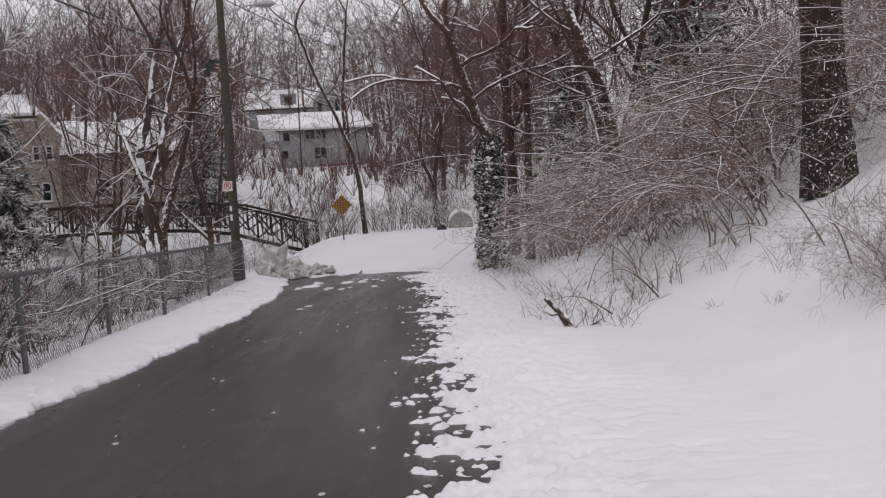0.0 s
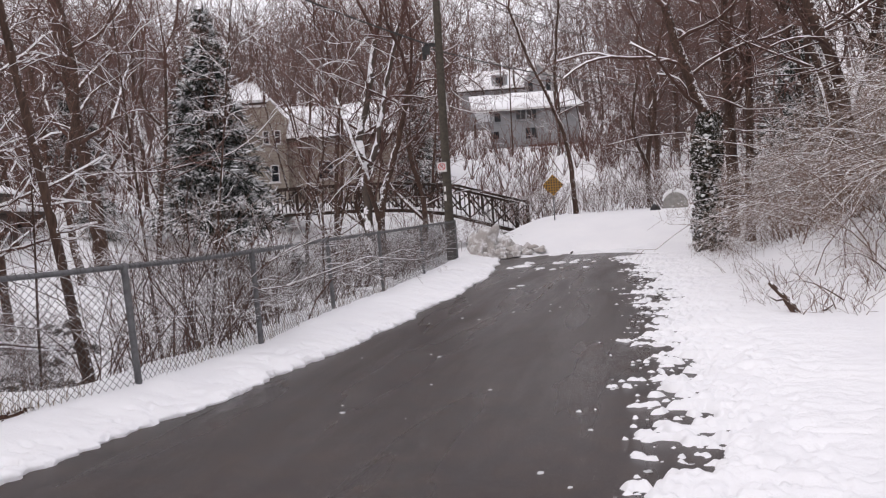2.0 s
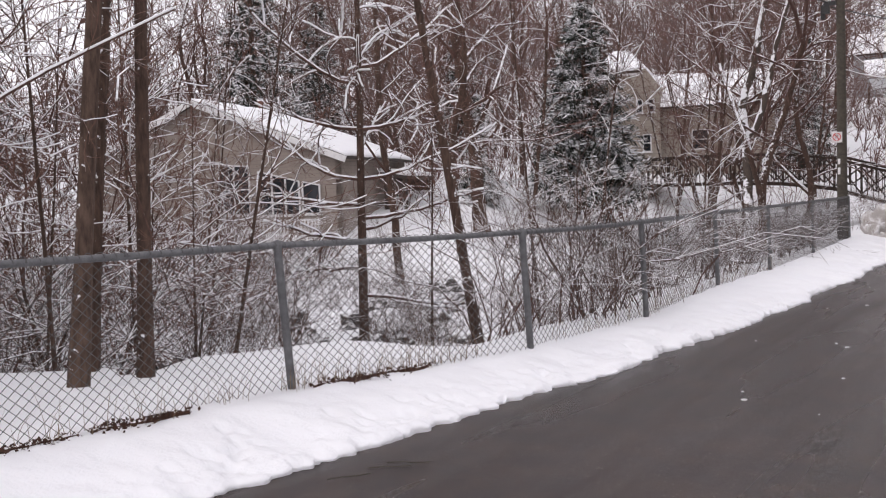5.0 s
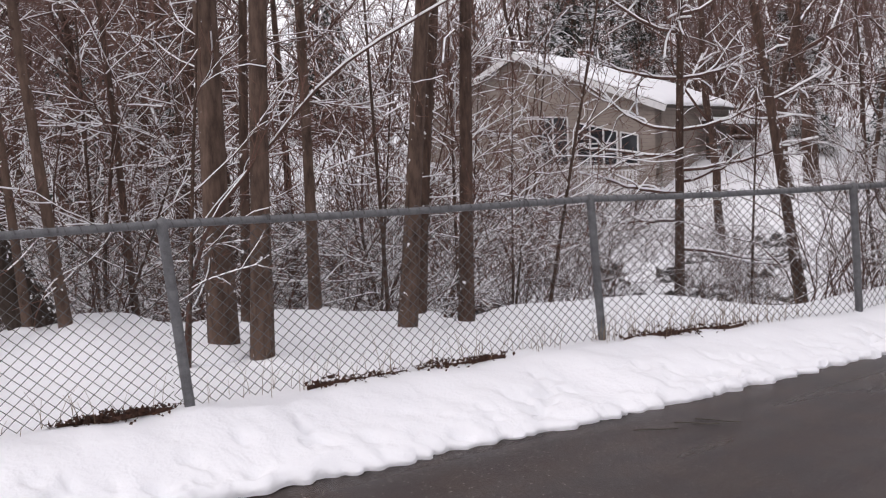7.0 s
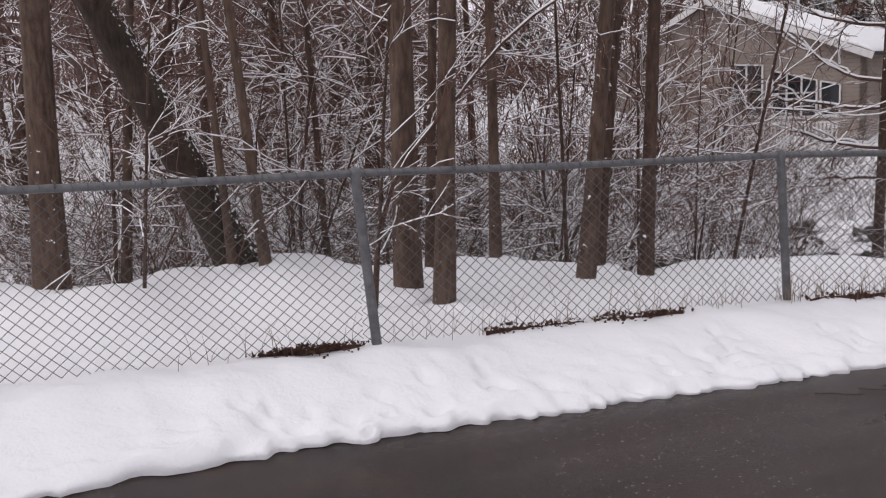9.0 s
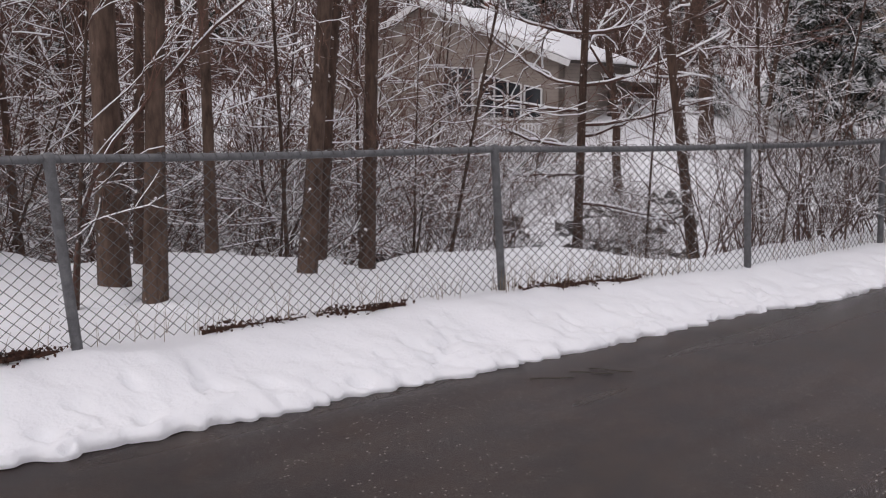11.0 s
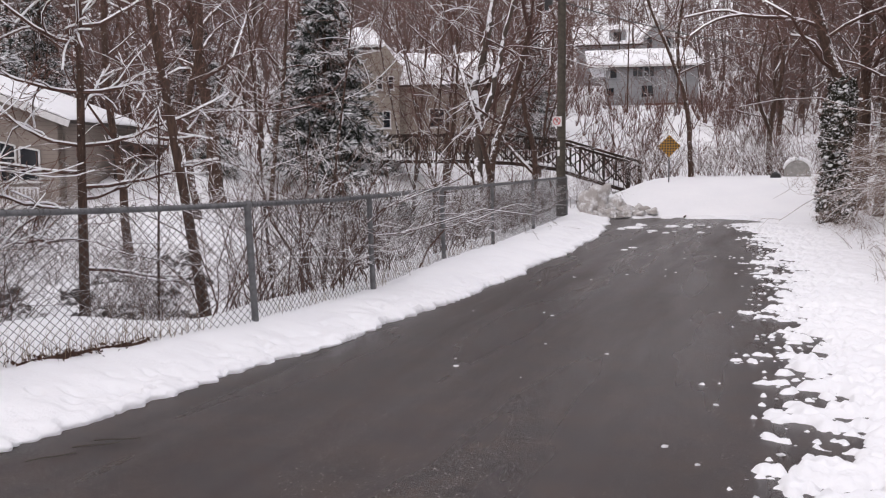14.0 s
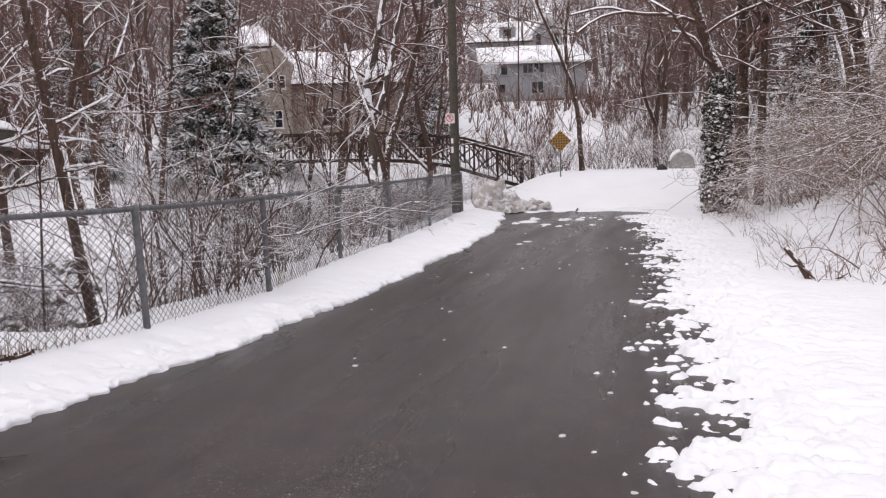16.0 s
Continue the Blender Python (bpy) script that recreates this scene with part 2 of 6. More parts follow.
class Shape:
    """Gathers boxes, tubes and plates into one mesh."""

    def __init__(self):
        self.v, self.q, self.n = [], [], 0

    def add(self, v, q):
        self.v.append(np.asarray(v, float))
        self.q.append(np.asarray(q, np.int32) + self.n)
        self.n += len(v)
        return self

    def box(self, c, s, m=None, bevel=0.0):
        x, y, z = (np.array(s) / 2)
        v = np.array([(i, j, k) for k in (-z, z) for j in (-y, y) for i in (-x, x)])
        q = [(0, 2, 3, 1), (4, 5, 7, 6), (0, 1, 5, 4), (2, 6, 7, 3), (0, 4, 6, 2), (1, 3, 7, 5)]
        if m is not None:
            r = np.array(m.to_3x3())
            v = v @ r.T
        return self.add(v + np.array(c), q)

    def beam(self, a, b, w, h=None):
        """A rectangular bar from a to b."""
        a, b = np.array(a, float), np.array(b, float)
        d = (b - a) / np.linalg.norm(b - a)
        s = np.cross(d, (0, 0, 1))
        s = np.array((1., 0, 0)) if np.linalg.norm(s) < 1e-4 else s / np.linalg.norm(s)
        u = np.cross(s, d)
        h = h or w
        v = [p + i * s * w / 2 + j * u * h / 2 for p in (a, b) for i, j in ((-1, -1), (1, -1), (1, 1), (-1, 1))]
        return self.add(v, [(0, 1, 2, 3), (7, 6, 5, 4), (0, 4, 5, 1), (1, 5, 6, 2), (2, 6, 7, 3), (3, 7, 4, 0)])

    def tubes(self, p, r, sides=5, caps=False):
        v, q = tube_arrays(p, r, sides)
        return self.add(v, q)

    def plate(self, pts, depth):
        """A four-cornered plate pushed back along its own normal."""
        pts = np.array(pts, float)
        nrm = np.cross(pts[1] - pts[0], pts[3] - pts[0])
        nrm = nrm / np.linalg.norm(nrm) * depth
        v = np.concatenate([pts, pts - nrm])
        return self.add(v, [(0, 1, 2, 3), (7, 6, 5, 4), (0, 4, 5, 1), (1, 5, 6, 2), (2, 6, 7, 3), (3, 7, 4, 0)])

    def mesh(self, name, material, smooth=False):
        return mesh_np(name, np.concatenate(self.v), np.concatenate(self.q), material, smooth)


def tube_arrays(p, r, sides):
    """Tubes round M paths of K points each: p (M,K,3), r (M,K)."""
    p, r = np.asarray(p, float), np.asarray(r, float)
    if p.ndim == 2:
        p, r = p[None], r[None]
    mm, k = r.shape
    t = np.gradient(p, axis=1)
    t /= np.linalg.norm(t, axis=2, keepdims=True) + 1e-9
    ref = np.where(np.abs(t[:, :1, 2:3]) > .9, np.array([1., 0, 0]), np.array([0, 0, 1.]))
    s = np.cross(t, np.broadcast_to(ref, t.shape))
    s /= np.linalg.norm(s, axis=2, keepdims=True) + 1e-9
    u = np.cross(s, t)
    a = np.arange(sides) / sides * 2 * np.pi + np.pi / 2
    v = p[:, :, None] + r[:, :, None, None] * (np.cos(a)[:, None] * s[:, :, None] + np.sin(a)[:, None] * u[:, :, None])
    i = np.arange(mm)[:, None, None] * k * sides + np.arange(k - 1)[None, :, None] * sides
    j, j2 = np.arange(sides)[None, None], (np.arange(sides) + 1)[None, None] % sides
    q = np.stack([i + j, i + j2, i + sides + j2, i + sides + j], -1).reshape(-1, 4)
    return v.reshape(-1, 3), q


def part(name, me, parent, label="", m=None):
    ob = new(name, me)
    ob.parent = parent
    if m is not None:
        ob.matrix_basis = m
    if label:
        ob["label"] = label
    return ob


def thing(name, m, label, category, group="", kind=""):
    ob = new(name)
    ob.empty_display_size = .2
    ob.matrix_basis = m
    return tagged(ob, label, category, group, kind)


def solid(name, me, label, category, m=None, group="", kind=""):
    ob = new(name, me)
    if m is not None:
        ob.matrix_basis = m
    return tagged(ob, label, category, group, kind)


def lattice(ix, iy, seed):
    h = np.sin(ix * 127.1 + iy * 311.7 + seed * 74.7) * 43758.5453
    return h - np.floor(h)


def vnoise(x, y, size, seed=0):
    """Smooth value noise between 0 and 1."""
    x, y = np.asarray(x, float) / size, np.asarray(y, float) / size
    ix, iy = np.floor(x), np.floor(y)
    fx, fy = x - ix, y - iy
    fx, fy = fx * fx * (3 - 2 * fx), fy * fy * (3 - 2 * fy)
    a, b = lattice(ix, iy, seed), lattice(ix + 1, iy, seed)
    c, d = lattice(ix, iy + 1, seed), lattice(ix + 1, iy + 1, seed)
    return (a * (1 - fx) + b * fx) * (1 - fy) + (c * (1 - fx) + d * fx) * fy


def sheet(name, xs, ys, height, material, smooth=True):
    gx, gy = np.meshgrid(xs, ys)
    z = height(gx, gy)
    v = np.stack([gx, gy, z], -1).reshape(-1, 3)
    nx = len(xs)
    i = (np.arange(len(ys) - 1)[:, None] * nx + np.arange(nx - 1)[None]).reshape(-1)
    return mesh_np(name, v, np.stack([i, i + 1, i + nx + 1, i + nx], -1), material, smooth)



def lerp_table(v, *pairs):
    """Piecewise-linear value through (position, value) pairs."""
    return np.interp(v, [p[0] for p in pairs], [p[1] for p in pairs])


def ramp(v, a, b):
    """Smooth step from 0 at a to 1 at b."""
    s = np.clip((np.asarray(v, float) - a) / (b - a), 0, 1)
    return s * s * (3 - 2 * s)


def edge_left(y):
    return lerp_table(y, (-12, -6.3), (1.8, -5.32), (4, -5.12), (7.5, -4.74), (9.5, -4.47), (12, -4.24), (20, -4.28), (26, -4.6), (31, -5.2), (40, -8))


def edge_right(y):
    return lerp_table(y, (-12, .6), (0, .35), (6, -.08), (14, -.15), (22, -.25), (26, -.6), (28.5, -1.2), (40, -3))


def fence_x(y):
    return lerp_table(y, (-14, -7.9), (2.3, -6.42), (5.9, -6.06), (8.7, -5.4), (11.6, -5.28), (15.8, -5.62), (19.5, -5.72), (24.5, -6.05), (31, -6.5), (40, -7.2))


def road_z(y):
    return -.006 * (np.asarray(y, float) - 8)


def bumps(x, y, size, seed=0.0):
    """Cheap smooth waviness, about -1 to 1."""
    x, y = np.asarray(x, float) / size + seed * 3.7, np.asarray(y, float) / size - seed * 1.9
    return (np.sin(x * 1.3 + 1.7 * np.sin(y * .9 + seed)) + np.sin(y * 1.7 + 1.3 * np.sin(x * 1.1 + 2)) + np.sin((x + y) * 2.3 + seed) * .6) / 2.6


def ground_z(x, y):
    """The lie of the land under the snow."""
    x, y = np.asarray(x, float), np.asarray(y, float)
    # the creek runs away under the footbridge, so the far bank lies farther off on that side
    r = np.hypot(x, y)
    r = r - 19 * (1 - ramp(np.degrees(np.arctan2(-x, np.maximum(y, .1))), 17, 34)) * ramp(r, 20, 34) * (1 - ramp(r, 52, 66))
    far = lerp_table(r, (0, -1.3), (26, -1.3), (31, -.7), (38, .2), (46, 2.2), (58, 3.6), (80, 6.2), (100, 9.4), (120, 13.5), (150, 20), (200, 27), (700, 45))
    # the shelf behind the fence, then the bank down to the creek
    d = fence_x(y) - x
    shelf = lerp_table(y, (-10, 5), (3, 3.6), (7, 2.2), (9, .9), (14, .5), (40, .5))
    verge = road_z(y) + .16 + .12 * ramp(-y, -12, 2)
    down = ramp(d, shelf - .2, shelf + 4.2)
    left = verge * (1 - down) + far * down + .10 * bumps(x, y, 1.1, 1) * ramp(d, .4, 1.5)
    # beyond the end of the road
    mid = road_z(y) + 1.25 * ramp(y, 31, 40) * (.30 + .70 * ramp(x, -7.4, -4.3))
    mid = mid + (np.maximum(far, mid) - mid) * ramp(y, 44, 62)
    # the hill on the other side
    toe = lerp_table(y, (-10, 2.6), (6, 2.4), (14, 2.2), (24, 1.5), (40, 4.0), (70, 12))
    up = np.maximum(x - toe, 0)
    hill = mid + .62 * up * up / (up + 1.4) * lerp_table(up, (0, 1), (12, .92), (40, .55), (200, .25), (700, .1)) + .06 * bumps(x, y, .9, 2) * ramp(up, .2, 2)
    z = np.where(x > toe, hill, mid)
    side = ramp(d, -.35 - ramp(y, 33, 38) * .5, .05 + ramp(y, 33, 40) * 1.2) * (1 - ramp(y, 50, 70))
    z = z * (1 - side) + left * side
    # the road lies clear of the ground sheet, which passes beneath it
    inside = ramp(x - edge_left(y), -.7, -.3) * ramp(edge_right(y) + 1.5 - x, .0, .5) * (1 - ramp(y, 32.4, 34.6))
    return z - (.12 + .2 * ramp(y, 28, 31)) * inside


# ---------------------------------------------------------------- ground, road, snow banks
def axis(*spans):
    out = []
    for a, b, step in spans:
        out += list(np.arange(a, b - 1e-6, step))
    return np.array(out + [spans[-1][1]])


GX = axis((-700, -150, 55), (-150, -60, 6), (-60, -26, 1.5), (-26, -4, .25), (-4, 9, .25), (9, 30, 1), (30, 100, 7), (100, 700, 60))
GY = axis((-300, -40, 26), (-40, -8, 2), (-8, 34, .25), (34, 62, .6), (62, 120, 4), (120, 800, 68))


def ground_lumps(x, y):
    z = ground_z(x, y)
    d = fence_x(y) - x
    near = ramp(d, .6, 2.5) * (1 - ramp(np.hypot(x, y), 45, 60))
    return z + near * (.28 * (vnoise(x, y, 2.3, 3) - .5) + .24 * (vnoise(x, y, .8, 4) - .5)) + .05 * (vnoise(x, y, .9, 5) - .5) * ramp(x, 2, 3)


solid("ground", sheet("ground", GX, GY, ground_lumps, M_SNOW), "snow-covered ground falling to a creek and rising to a wooded hill", "ground", kind="structure")


def road_height(x, y):
    return road_z(y) - 1.3 * ramp(edge_left(y) - .4 - x, 0, .3) - .006 * np.abs(x + 2.3) + .004 * (vnoise(x, y, 1.7, 8) - .5)


solid("road", sheet("road", axis((-7.2, 2.2, .15)), axis((-14, 34.6, .4)), road_height, M_ROAD), "wet dark asphalt lane between snow banks", "road", kind="structure")

# the ploughed snow along the fence: a rounded lip at the asphalt, level towards the fence
ys = np.concatenate([np.arange(-9, 1, .06), np.arange(1, 15, .024), np.arange(15, 32.5, .05)])
vs = np.linspace(0, 1, 44) ** 1.9
yy, vv = np.meshgrid(ys, vs, indexing="ij")
lobes = np.abs(vnoise(yy, yy * 0, .23, 22) - .5) * 2
small = np.abs(vnoise(yy, yy * 0, .10, 28) - .5) * 2
scallop = .16 * (vnoise(yy, yy * 0, .9, 21) - .5) - .09 * lobes ** .5 * (.3 + vnoise(yy, yy * 0, 1.3, 29)) - .06 * small ** .5 * (.2 + 1.4 * vnoise(yy, yy * 0, .5, 30)) + .07 * (vnoise(yy, yy * 0, .09, 23) - .5) + .09
x1 = fence_x(yy) - .45
xb = edge_left(yy) + .08
d0 = (xb - x1) * vv
xx = xb - d0 - scallop * np.exp(-(d0 / .13) ** 2) - .02 * np.exp(-d0 / .012)
inner = edge_left(yy) + .05 - xx
dome = np.sqrt(np.clip(1 - (1 - np.clip(d0 / .15, 0, 1)) ** 2, 0, 1))
body = .068 + .045 * (vnoise(xx, yy, .3, 24) - .5) + (.125 + .12 * ramp(-yy, -12, 2)) * ramp(inner, .0, 1.0) + .035 * (vnoise(xx, yy, .5, 25) - .5) + .022 * (vnoise(xx, yy, .17, 26) - .5) + np.exp(-(d0 / .45) ** 2) * (.042 * (vnoise(xx * .8 + yy * .6, yy * .8 - xx * .6, .16, 47) - .5) + .030 * (vnoise(xx, yy, .08, 48) - .5))
zz = road_z(yy) - .015 + body * dome + .005 * (vnoise(xx, yy, .06, 27) - .5)
dents = np.random.default_rng(5)
for _ in range(120):
    cy = dents.uniform(-1, 15)
    cx = edge_left(cy) - dents.uniform(.08, .8) * dents.uniform(.4, 1)
    w, turn = dents.uniform(.018, .048), dents.uniform(0, 3.1)
    for _step in range(dents.integers(1, 3)):
        u, v = xx - cx, yy - cy
        a, b = u * math.cos(turn) + v * math.sin(turn), v * math.cos(turn) - u * math.sin(turn)
        zz -= dents.uniform(.025, .07) * np.exp(-((a / w) ** 2 + (b / (w * 1.7)) ** 2) ** 1.6)
        cx, cy = cx + dents.normal() * .12, cy + dents.normal() * .16
w = ramp(vv, .72, 1)
zz = zz * (1 - w) + (ground_lumps(xx, yy) - .025) * w
n2 = len(vs)
i = (np.arange(len(ys) - 1)[:, None] * n2 + np.arange(n2 - 1)[None]).reshape(-1)
bank = mesh_np("snow_bank", np.stack([xx, yy, zz], -1).reshape(-1, 3), np.stack([i, i + 1, i + n2 + 1, i + n2], -1)[:, ::-1], M_SNOW, True)
solid("snow_bank", bank, "white ploughed snow bank with a scalloped edge along the fence", "snow bank", kind="structure")


# the trodden, melting snow on the other side of the lane
def verge_height(x, y):
    q = x - edge_right(y) - .07
    u, v = x * .8 + y * .6, y * .8 - x * .6
    patch = .16 * vnoise(u, v, .6, 31) + .18 * vnoise(v, u, .27, 32) + .22 * vnoise(u, v, .14, 33) + .24 * vnoise(x, y, .085, 38) + .20 * vnoise(v, u, .05, 37)
    patch = .5 + (patch - .5) * 2.7
    cover = lerp_table(q, (-1.1, -.85), (-.6, -.6), (-.3, -.33), (-.06, -.13), (.16, .06), (.42, .26), (.7, .65))
    h = .14 * (patch - .5 + cover)
    h = np.where(h > 0, .11 * np.sqrt(np.abs(h)) + h * .4, h)
    h = np.minimum(h, .085) + ramp(q, .3, 1.2) * (.06 * (vnoise(x, y, .6, 34) - .5) + .045 * (vnoise(u, v, .23, 35) - .5) + .03 * (vnoise(x, y, .1, 39) - .5)) * (1 - .9 * ramp(q, .7, 1.7))
    base = road_z(y) - .008
    up = ground_z(x, y) + .03 + .012 * (vnoise(x, y, .7, 36) - .5)
    w = ramp(x - edge_right(y), 1.0, 2.4)
    end = ramp(x, 3.3, 4.0) + ramp(-y, 6.5, 7.5) + ramp(y, 29.5, 31.5)
    return (base + h) * (1 - w) + np.maximum(up, base + h * .6) * w - .25 * np.clip(end, 0, 1)


solid("snow_verge", sheet("snow_verge", axis((-2.6, -1.3, .1), (-1.3, 1.0, .02), (1.0, 4.0, .09)), axis((-8, 1.8, .1), (1.8, 13, .03), (13, 32, .08)), verge_height, M_SNOW), "patchy melting snow along the edge of the lane", "snow", kind="structure")


# snow pushed up where the lane ends
def end_height(x, y):
    ragged = 2.2 * (vnoise(x, y * 0, 1.6, 41) - .5) + .9 * (vnoise(x, y * .4, .45, 42) - .5)
    h = ramp(y - 31.2 - ragged - .14 * (x + 3) ** 2 * .12, -.1, 2.2)
    z = road_z(y) - .03 + .16 * h + .05 * (vnoise(x, y, .6, 43) - .5) - .06 * (1 - h)
    for track in (-4.3, -2.9, -1.6):
        z = z - .05 * h * np.exp(-((x - track - .35 * np.sin(y * .7 + track) - .25 * (y - 31)) / .16) ** 2) * (.4 + vnoise(x, y, .4, 45))
    fade = ramp(y, 33.0, 35.2) + ramp(-x, 7.0, 7.6) + ramp(x, 1.2, 2.0)
    patch = .10 * np.maximum(vnoise(x, y, .8, 44) - .56 - .12 * ramp(-(y - 30), 0, 3), 0) * (1 - h)
    return np.maximum(z + patch * 2, ground_z(x, y) + .03 * ramp(y, 31, 32) - .3 * ramp(-y, -31.5, -30.5)) - .4 * np.clip(fade, 0, 1)


solid("snow_end", sheet("snow_end", axis((-7.6, 2, .08)), axis((26.5, 35.2, .08)), end_height, M_SNOW), "rutted snow across the end of the lane", "snow", kind="structure")


def lump(name, size, seed, material, rough=.5, cut=.25):
    """A ragged heap: a squashed ball with a noisy skin."""
    bm = bmesh.new()
    bmesh.ops.create_icosphere(bm, subdivisions=4, radius=1)
    for v in bm.verts:
        p = v.co.copy()
        k = 1 + rough * noise.fractal(p * 1.6 + Vector((seed, 0, 0)), 1.0, 2.0, 4)
        v.co = Vector((p.x * k * size[0], p.y * k * size[1], max(p.z * k, -cut) * size[2]))
    me = bpy.data.meshes.new(name)
    bm.to_mesh(me)
    bm.free()
    for poly in me.polygons:
        poly.use_smooth = True
    me.materials.append(material)
    return me


for k, (x, y, sx, sy, sz) in enumerate(((-6.05, 33.6, .62, .6, 1.05), (-5.4, 33.7, .55, .5, .55), (-5.0, 33.3, .5, .4, .32), (-5.6, 32.7, .45, .4, .34), (-6.2, 32.6, .45, .4, .5), (-4.6, 33.8, .4, .4, .26), (-5.2, 32.3, .28, .25, .22), (-4.5, 32.9, .25, .22, .18), (-4.9, 32.7, .2, .2, .2), (-5.75, 32.1, .3, .25, .22), (-4.1, 33.4, .22, .2, .18))):
    solid("snow_chunk", lump("snow_chunk", (sx * .85, sy * .85, sz * .8), 3.1 * k, M_DIRTY, .62), "chunk of dirty ploughed snow at the lane's end", "snow pile", pose(x, y, road_z(y) + .05 + .12 * float(ramp(y, 32.5, 34)), 0, 0, 70 * k), "snow piles")



# ---------------------------------------------------------------- chain-link fence
POSTS = [(-8.6, -11), (-7.55, -7.4), (-7.1, -3.9), (-6.75, -.9), (-6.42, 2.28), (-6.16, 5.93), (-5.37, 8.68), (-5.28, 11.6), (-5.62, 15.5), (-5.7, 18.9), (-5.98, 23.6), (-6.5, 30.3)]
FH = 1.24


def post_base(x, y):
    return float(road_z(y) + .16 + .12 * ramp(-y, -12, 2))


fence = thing("chain_link_fence", pose(0, 0, 0), "galvanised chain-link fence with a round top rail, standing in snow", "fence")
for k, (x, y) in enumerate(POSTS):
    z = post_base(x, y)
    end = k == len(POSTS) - 1
    top, x, y = (x, y), x, y + .105 + rng.normal() * .012
    s = Shape().tubes(np.array([(x, y + .025, z - .3), (*top, z + FH - .02)]), np.array([.036, .036]) * (1.3 if end else 1), 12)
    post = part("post", s.mesh("post", M_STEEL, True), fence)
    x, y = top
    cap = Shape().tubes(np.array([(x, y, z + FH - .03), (x, y, z + FH), (x, y, z + FH + .03), (x, y, z + FH + .045)]), np.array([.042, .044, .038, .004]), 12)
    part("post_cap", cap.mesh("post_cap", M_STEEL, True), post)
    if k == 0:
        continue
    x2, y2 = POSTS[k - 1]
    z2 = post_base(x2, y2)
    a, b = np.array([x2, y2, z2]), np.array([x, y, z])
    t = np.linspace(0, 1, 9)[:, None]
    sag = np.sin(t[:, 0] * np.pi) * -.012
    p = a + (b - a) * t + np.array([0, 0, FH])
    p[:, 2] += sag
    rail = part("top_rail", Shape().tubes(p, np.full(9, .027), 10).mesh("top_rail", M_STEEL, True), fence)
    # the woven wire of this bay: two sets of crossing strands
    d = b - a
    run = float(np.hypot(d[0], d[1]))
    along, side = d / run, np.array([-d[1], d[0], 0]) / run
    w = Shape()
    pitch, bottom, hgt = .093, .02, FH - .03
    n = int(run / pitch)
    rise = hgt * 1.12
    for sgn in (-1, 1):
        for i in range(-int(rise / pitch) - 1, n + int(rise / pitch) + 2):
            u0, u1 = i * pitch, i * pitch + sgn * rise
            lo, hi = max(min(u0, u1), 0), min(max(u0, u1), run)
            if hi - lo < .02:
                continue
            f0, f1 = sorted(((lo - u0) / (u1 - u0), (hi - u0) / (u1 - u0)))
            q0 = a + along * (u0 + (u1 - u0) * f0) + np.array([0, 0, bottom + hgt * f0]) + side * .004 * sgn
            q1 = a + along * (u0 + (u1 - u0) * f1) + np.array([0, 0, bottom + hgt * f1]) + side * .004 * sgn
            w.tubes(np.array([q0, (q0 + q1) / 2 + side * .01 * sgn, q1]), np.full(3, .0030), 3)
    loop = np.linspace(-.9, 4.0, 6)
    for i in range(n):
        c = a + d * ((i + .5) / n) + np.array([0, 0, FH])
        w.tubes(c + along * np.linspace(-.02, .022, 6)[:, None] + (np.cos(loop)[:, None] * side + np.sin(loop)[:, None] * np.array([0, 0, 1.])) * .0305, np.full(6, .0034), 4)
    part("wire_mesh", w.mesh("wire_mesh", M_WIRE), fence, "grey woven diamond wire")
    for f in (.2, .4, .6, .8):
        c = a + d * f + np.array([0, 0, FH])
        part("tie_wire", Shape().tubes(np.array([c - along * .006, c + along * .006]), np.full(2, .031), 8).mesh("tie_wire", M_WIRE), rail)

# ---------------------------------------------------------------- utility pole with lamp, signs and wires
pole = thing("utility_pole", pose(-6.62, 30.1, -.1), "brown weathered wooden utility pole with a street lamp", "utility pole")
POLE_TOP = np.array([.02, -.1, 11.5])
s = Shape().tubes(np.linspace((0, 0, -.3), POLE_TOP, 10), np.linspace(.155, .105, 10), 14)
part("shaft", s.mesh("shaft", M_POLE, True), pole)
t = np.linspace(0, 1, 8)
arm = np.stack([-.28 + .1 * t + 1.3 * t, -.1 + .0 * t, 8.2 + .55 * np.sin(t * np.pi / 2)], 1)
lamp_arm = part("lamp_arm", Shape().tubes(arm, np.full(8, .028), 8).mesh("lamp_arm", M_LAMP, True), pole, "curved grey lamp arm")
hd = np.stack([np.linspace(1.08, 1.80, 7), np.full(7, -.1), np.full(7, 8.75)], 1)
part("lamp_head", Shape().tubes(hd, np.array([.03, .07, .10, .115, .11, .08, .01]), 10).mesh("lamp_head", M_LAMP, True), lamp_arm, "grey cobra-head street lamp")
br = Shape().box((-.25, -.12, 7.05), (.30, .22, .10)).box((-.35, -.2, 6.9), (.16, .16, .3)).tubes(np.array([(-.45, -.2, 6.6), (-.45, -.2, 7.0)]), np.array([.07, .07]), 8)
part("cable_bracket", br.mesh("cable_bracket", M_BLACK), pole, "dark cable clamp and box")
sg = Shape().box((-.10, -.19, 3.13), (.30, .012, .31))
face = part("parking_sign", sg.mesh("parking_sign", M_WHITE), pole, "white no-parking sign with a red ring")
ring = [(-.10 + .105 * math.cos(a), -.205, 3.14 + .105 * math.sin(a)) for a in np.linspace(0, 2 * math.pi, 25)]
part("red_ring", Shape().tubes(np.array(ring), np.full(25, .014), 5).beam((-.165, -.205, 3.215), (-.035, -.205, 3.065), .022).mesh("red_ring", M_RED), face)
letter = bpy.data.curves.new("letter", "FONT")
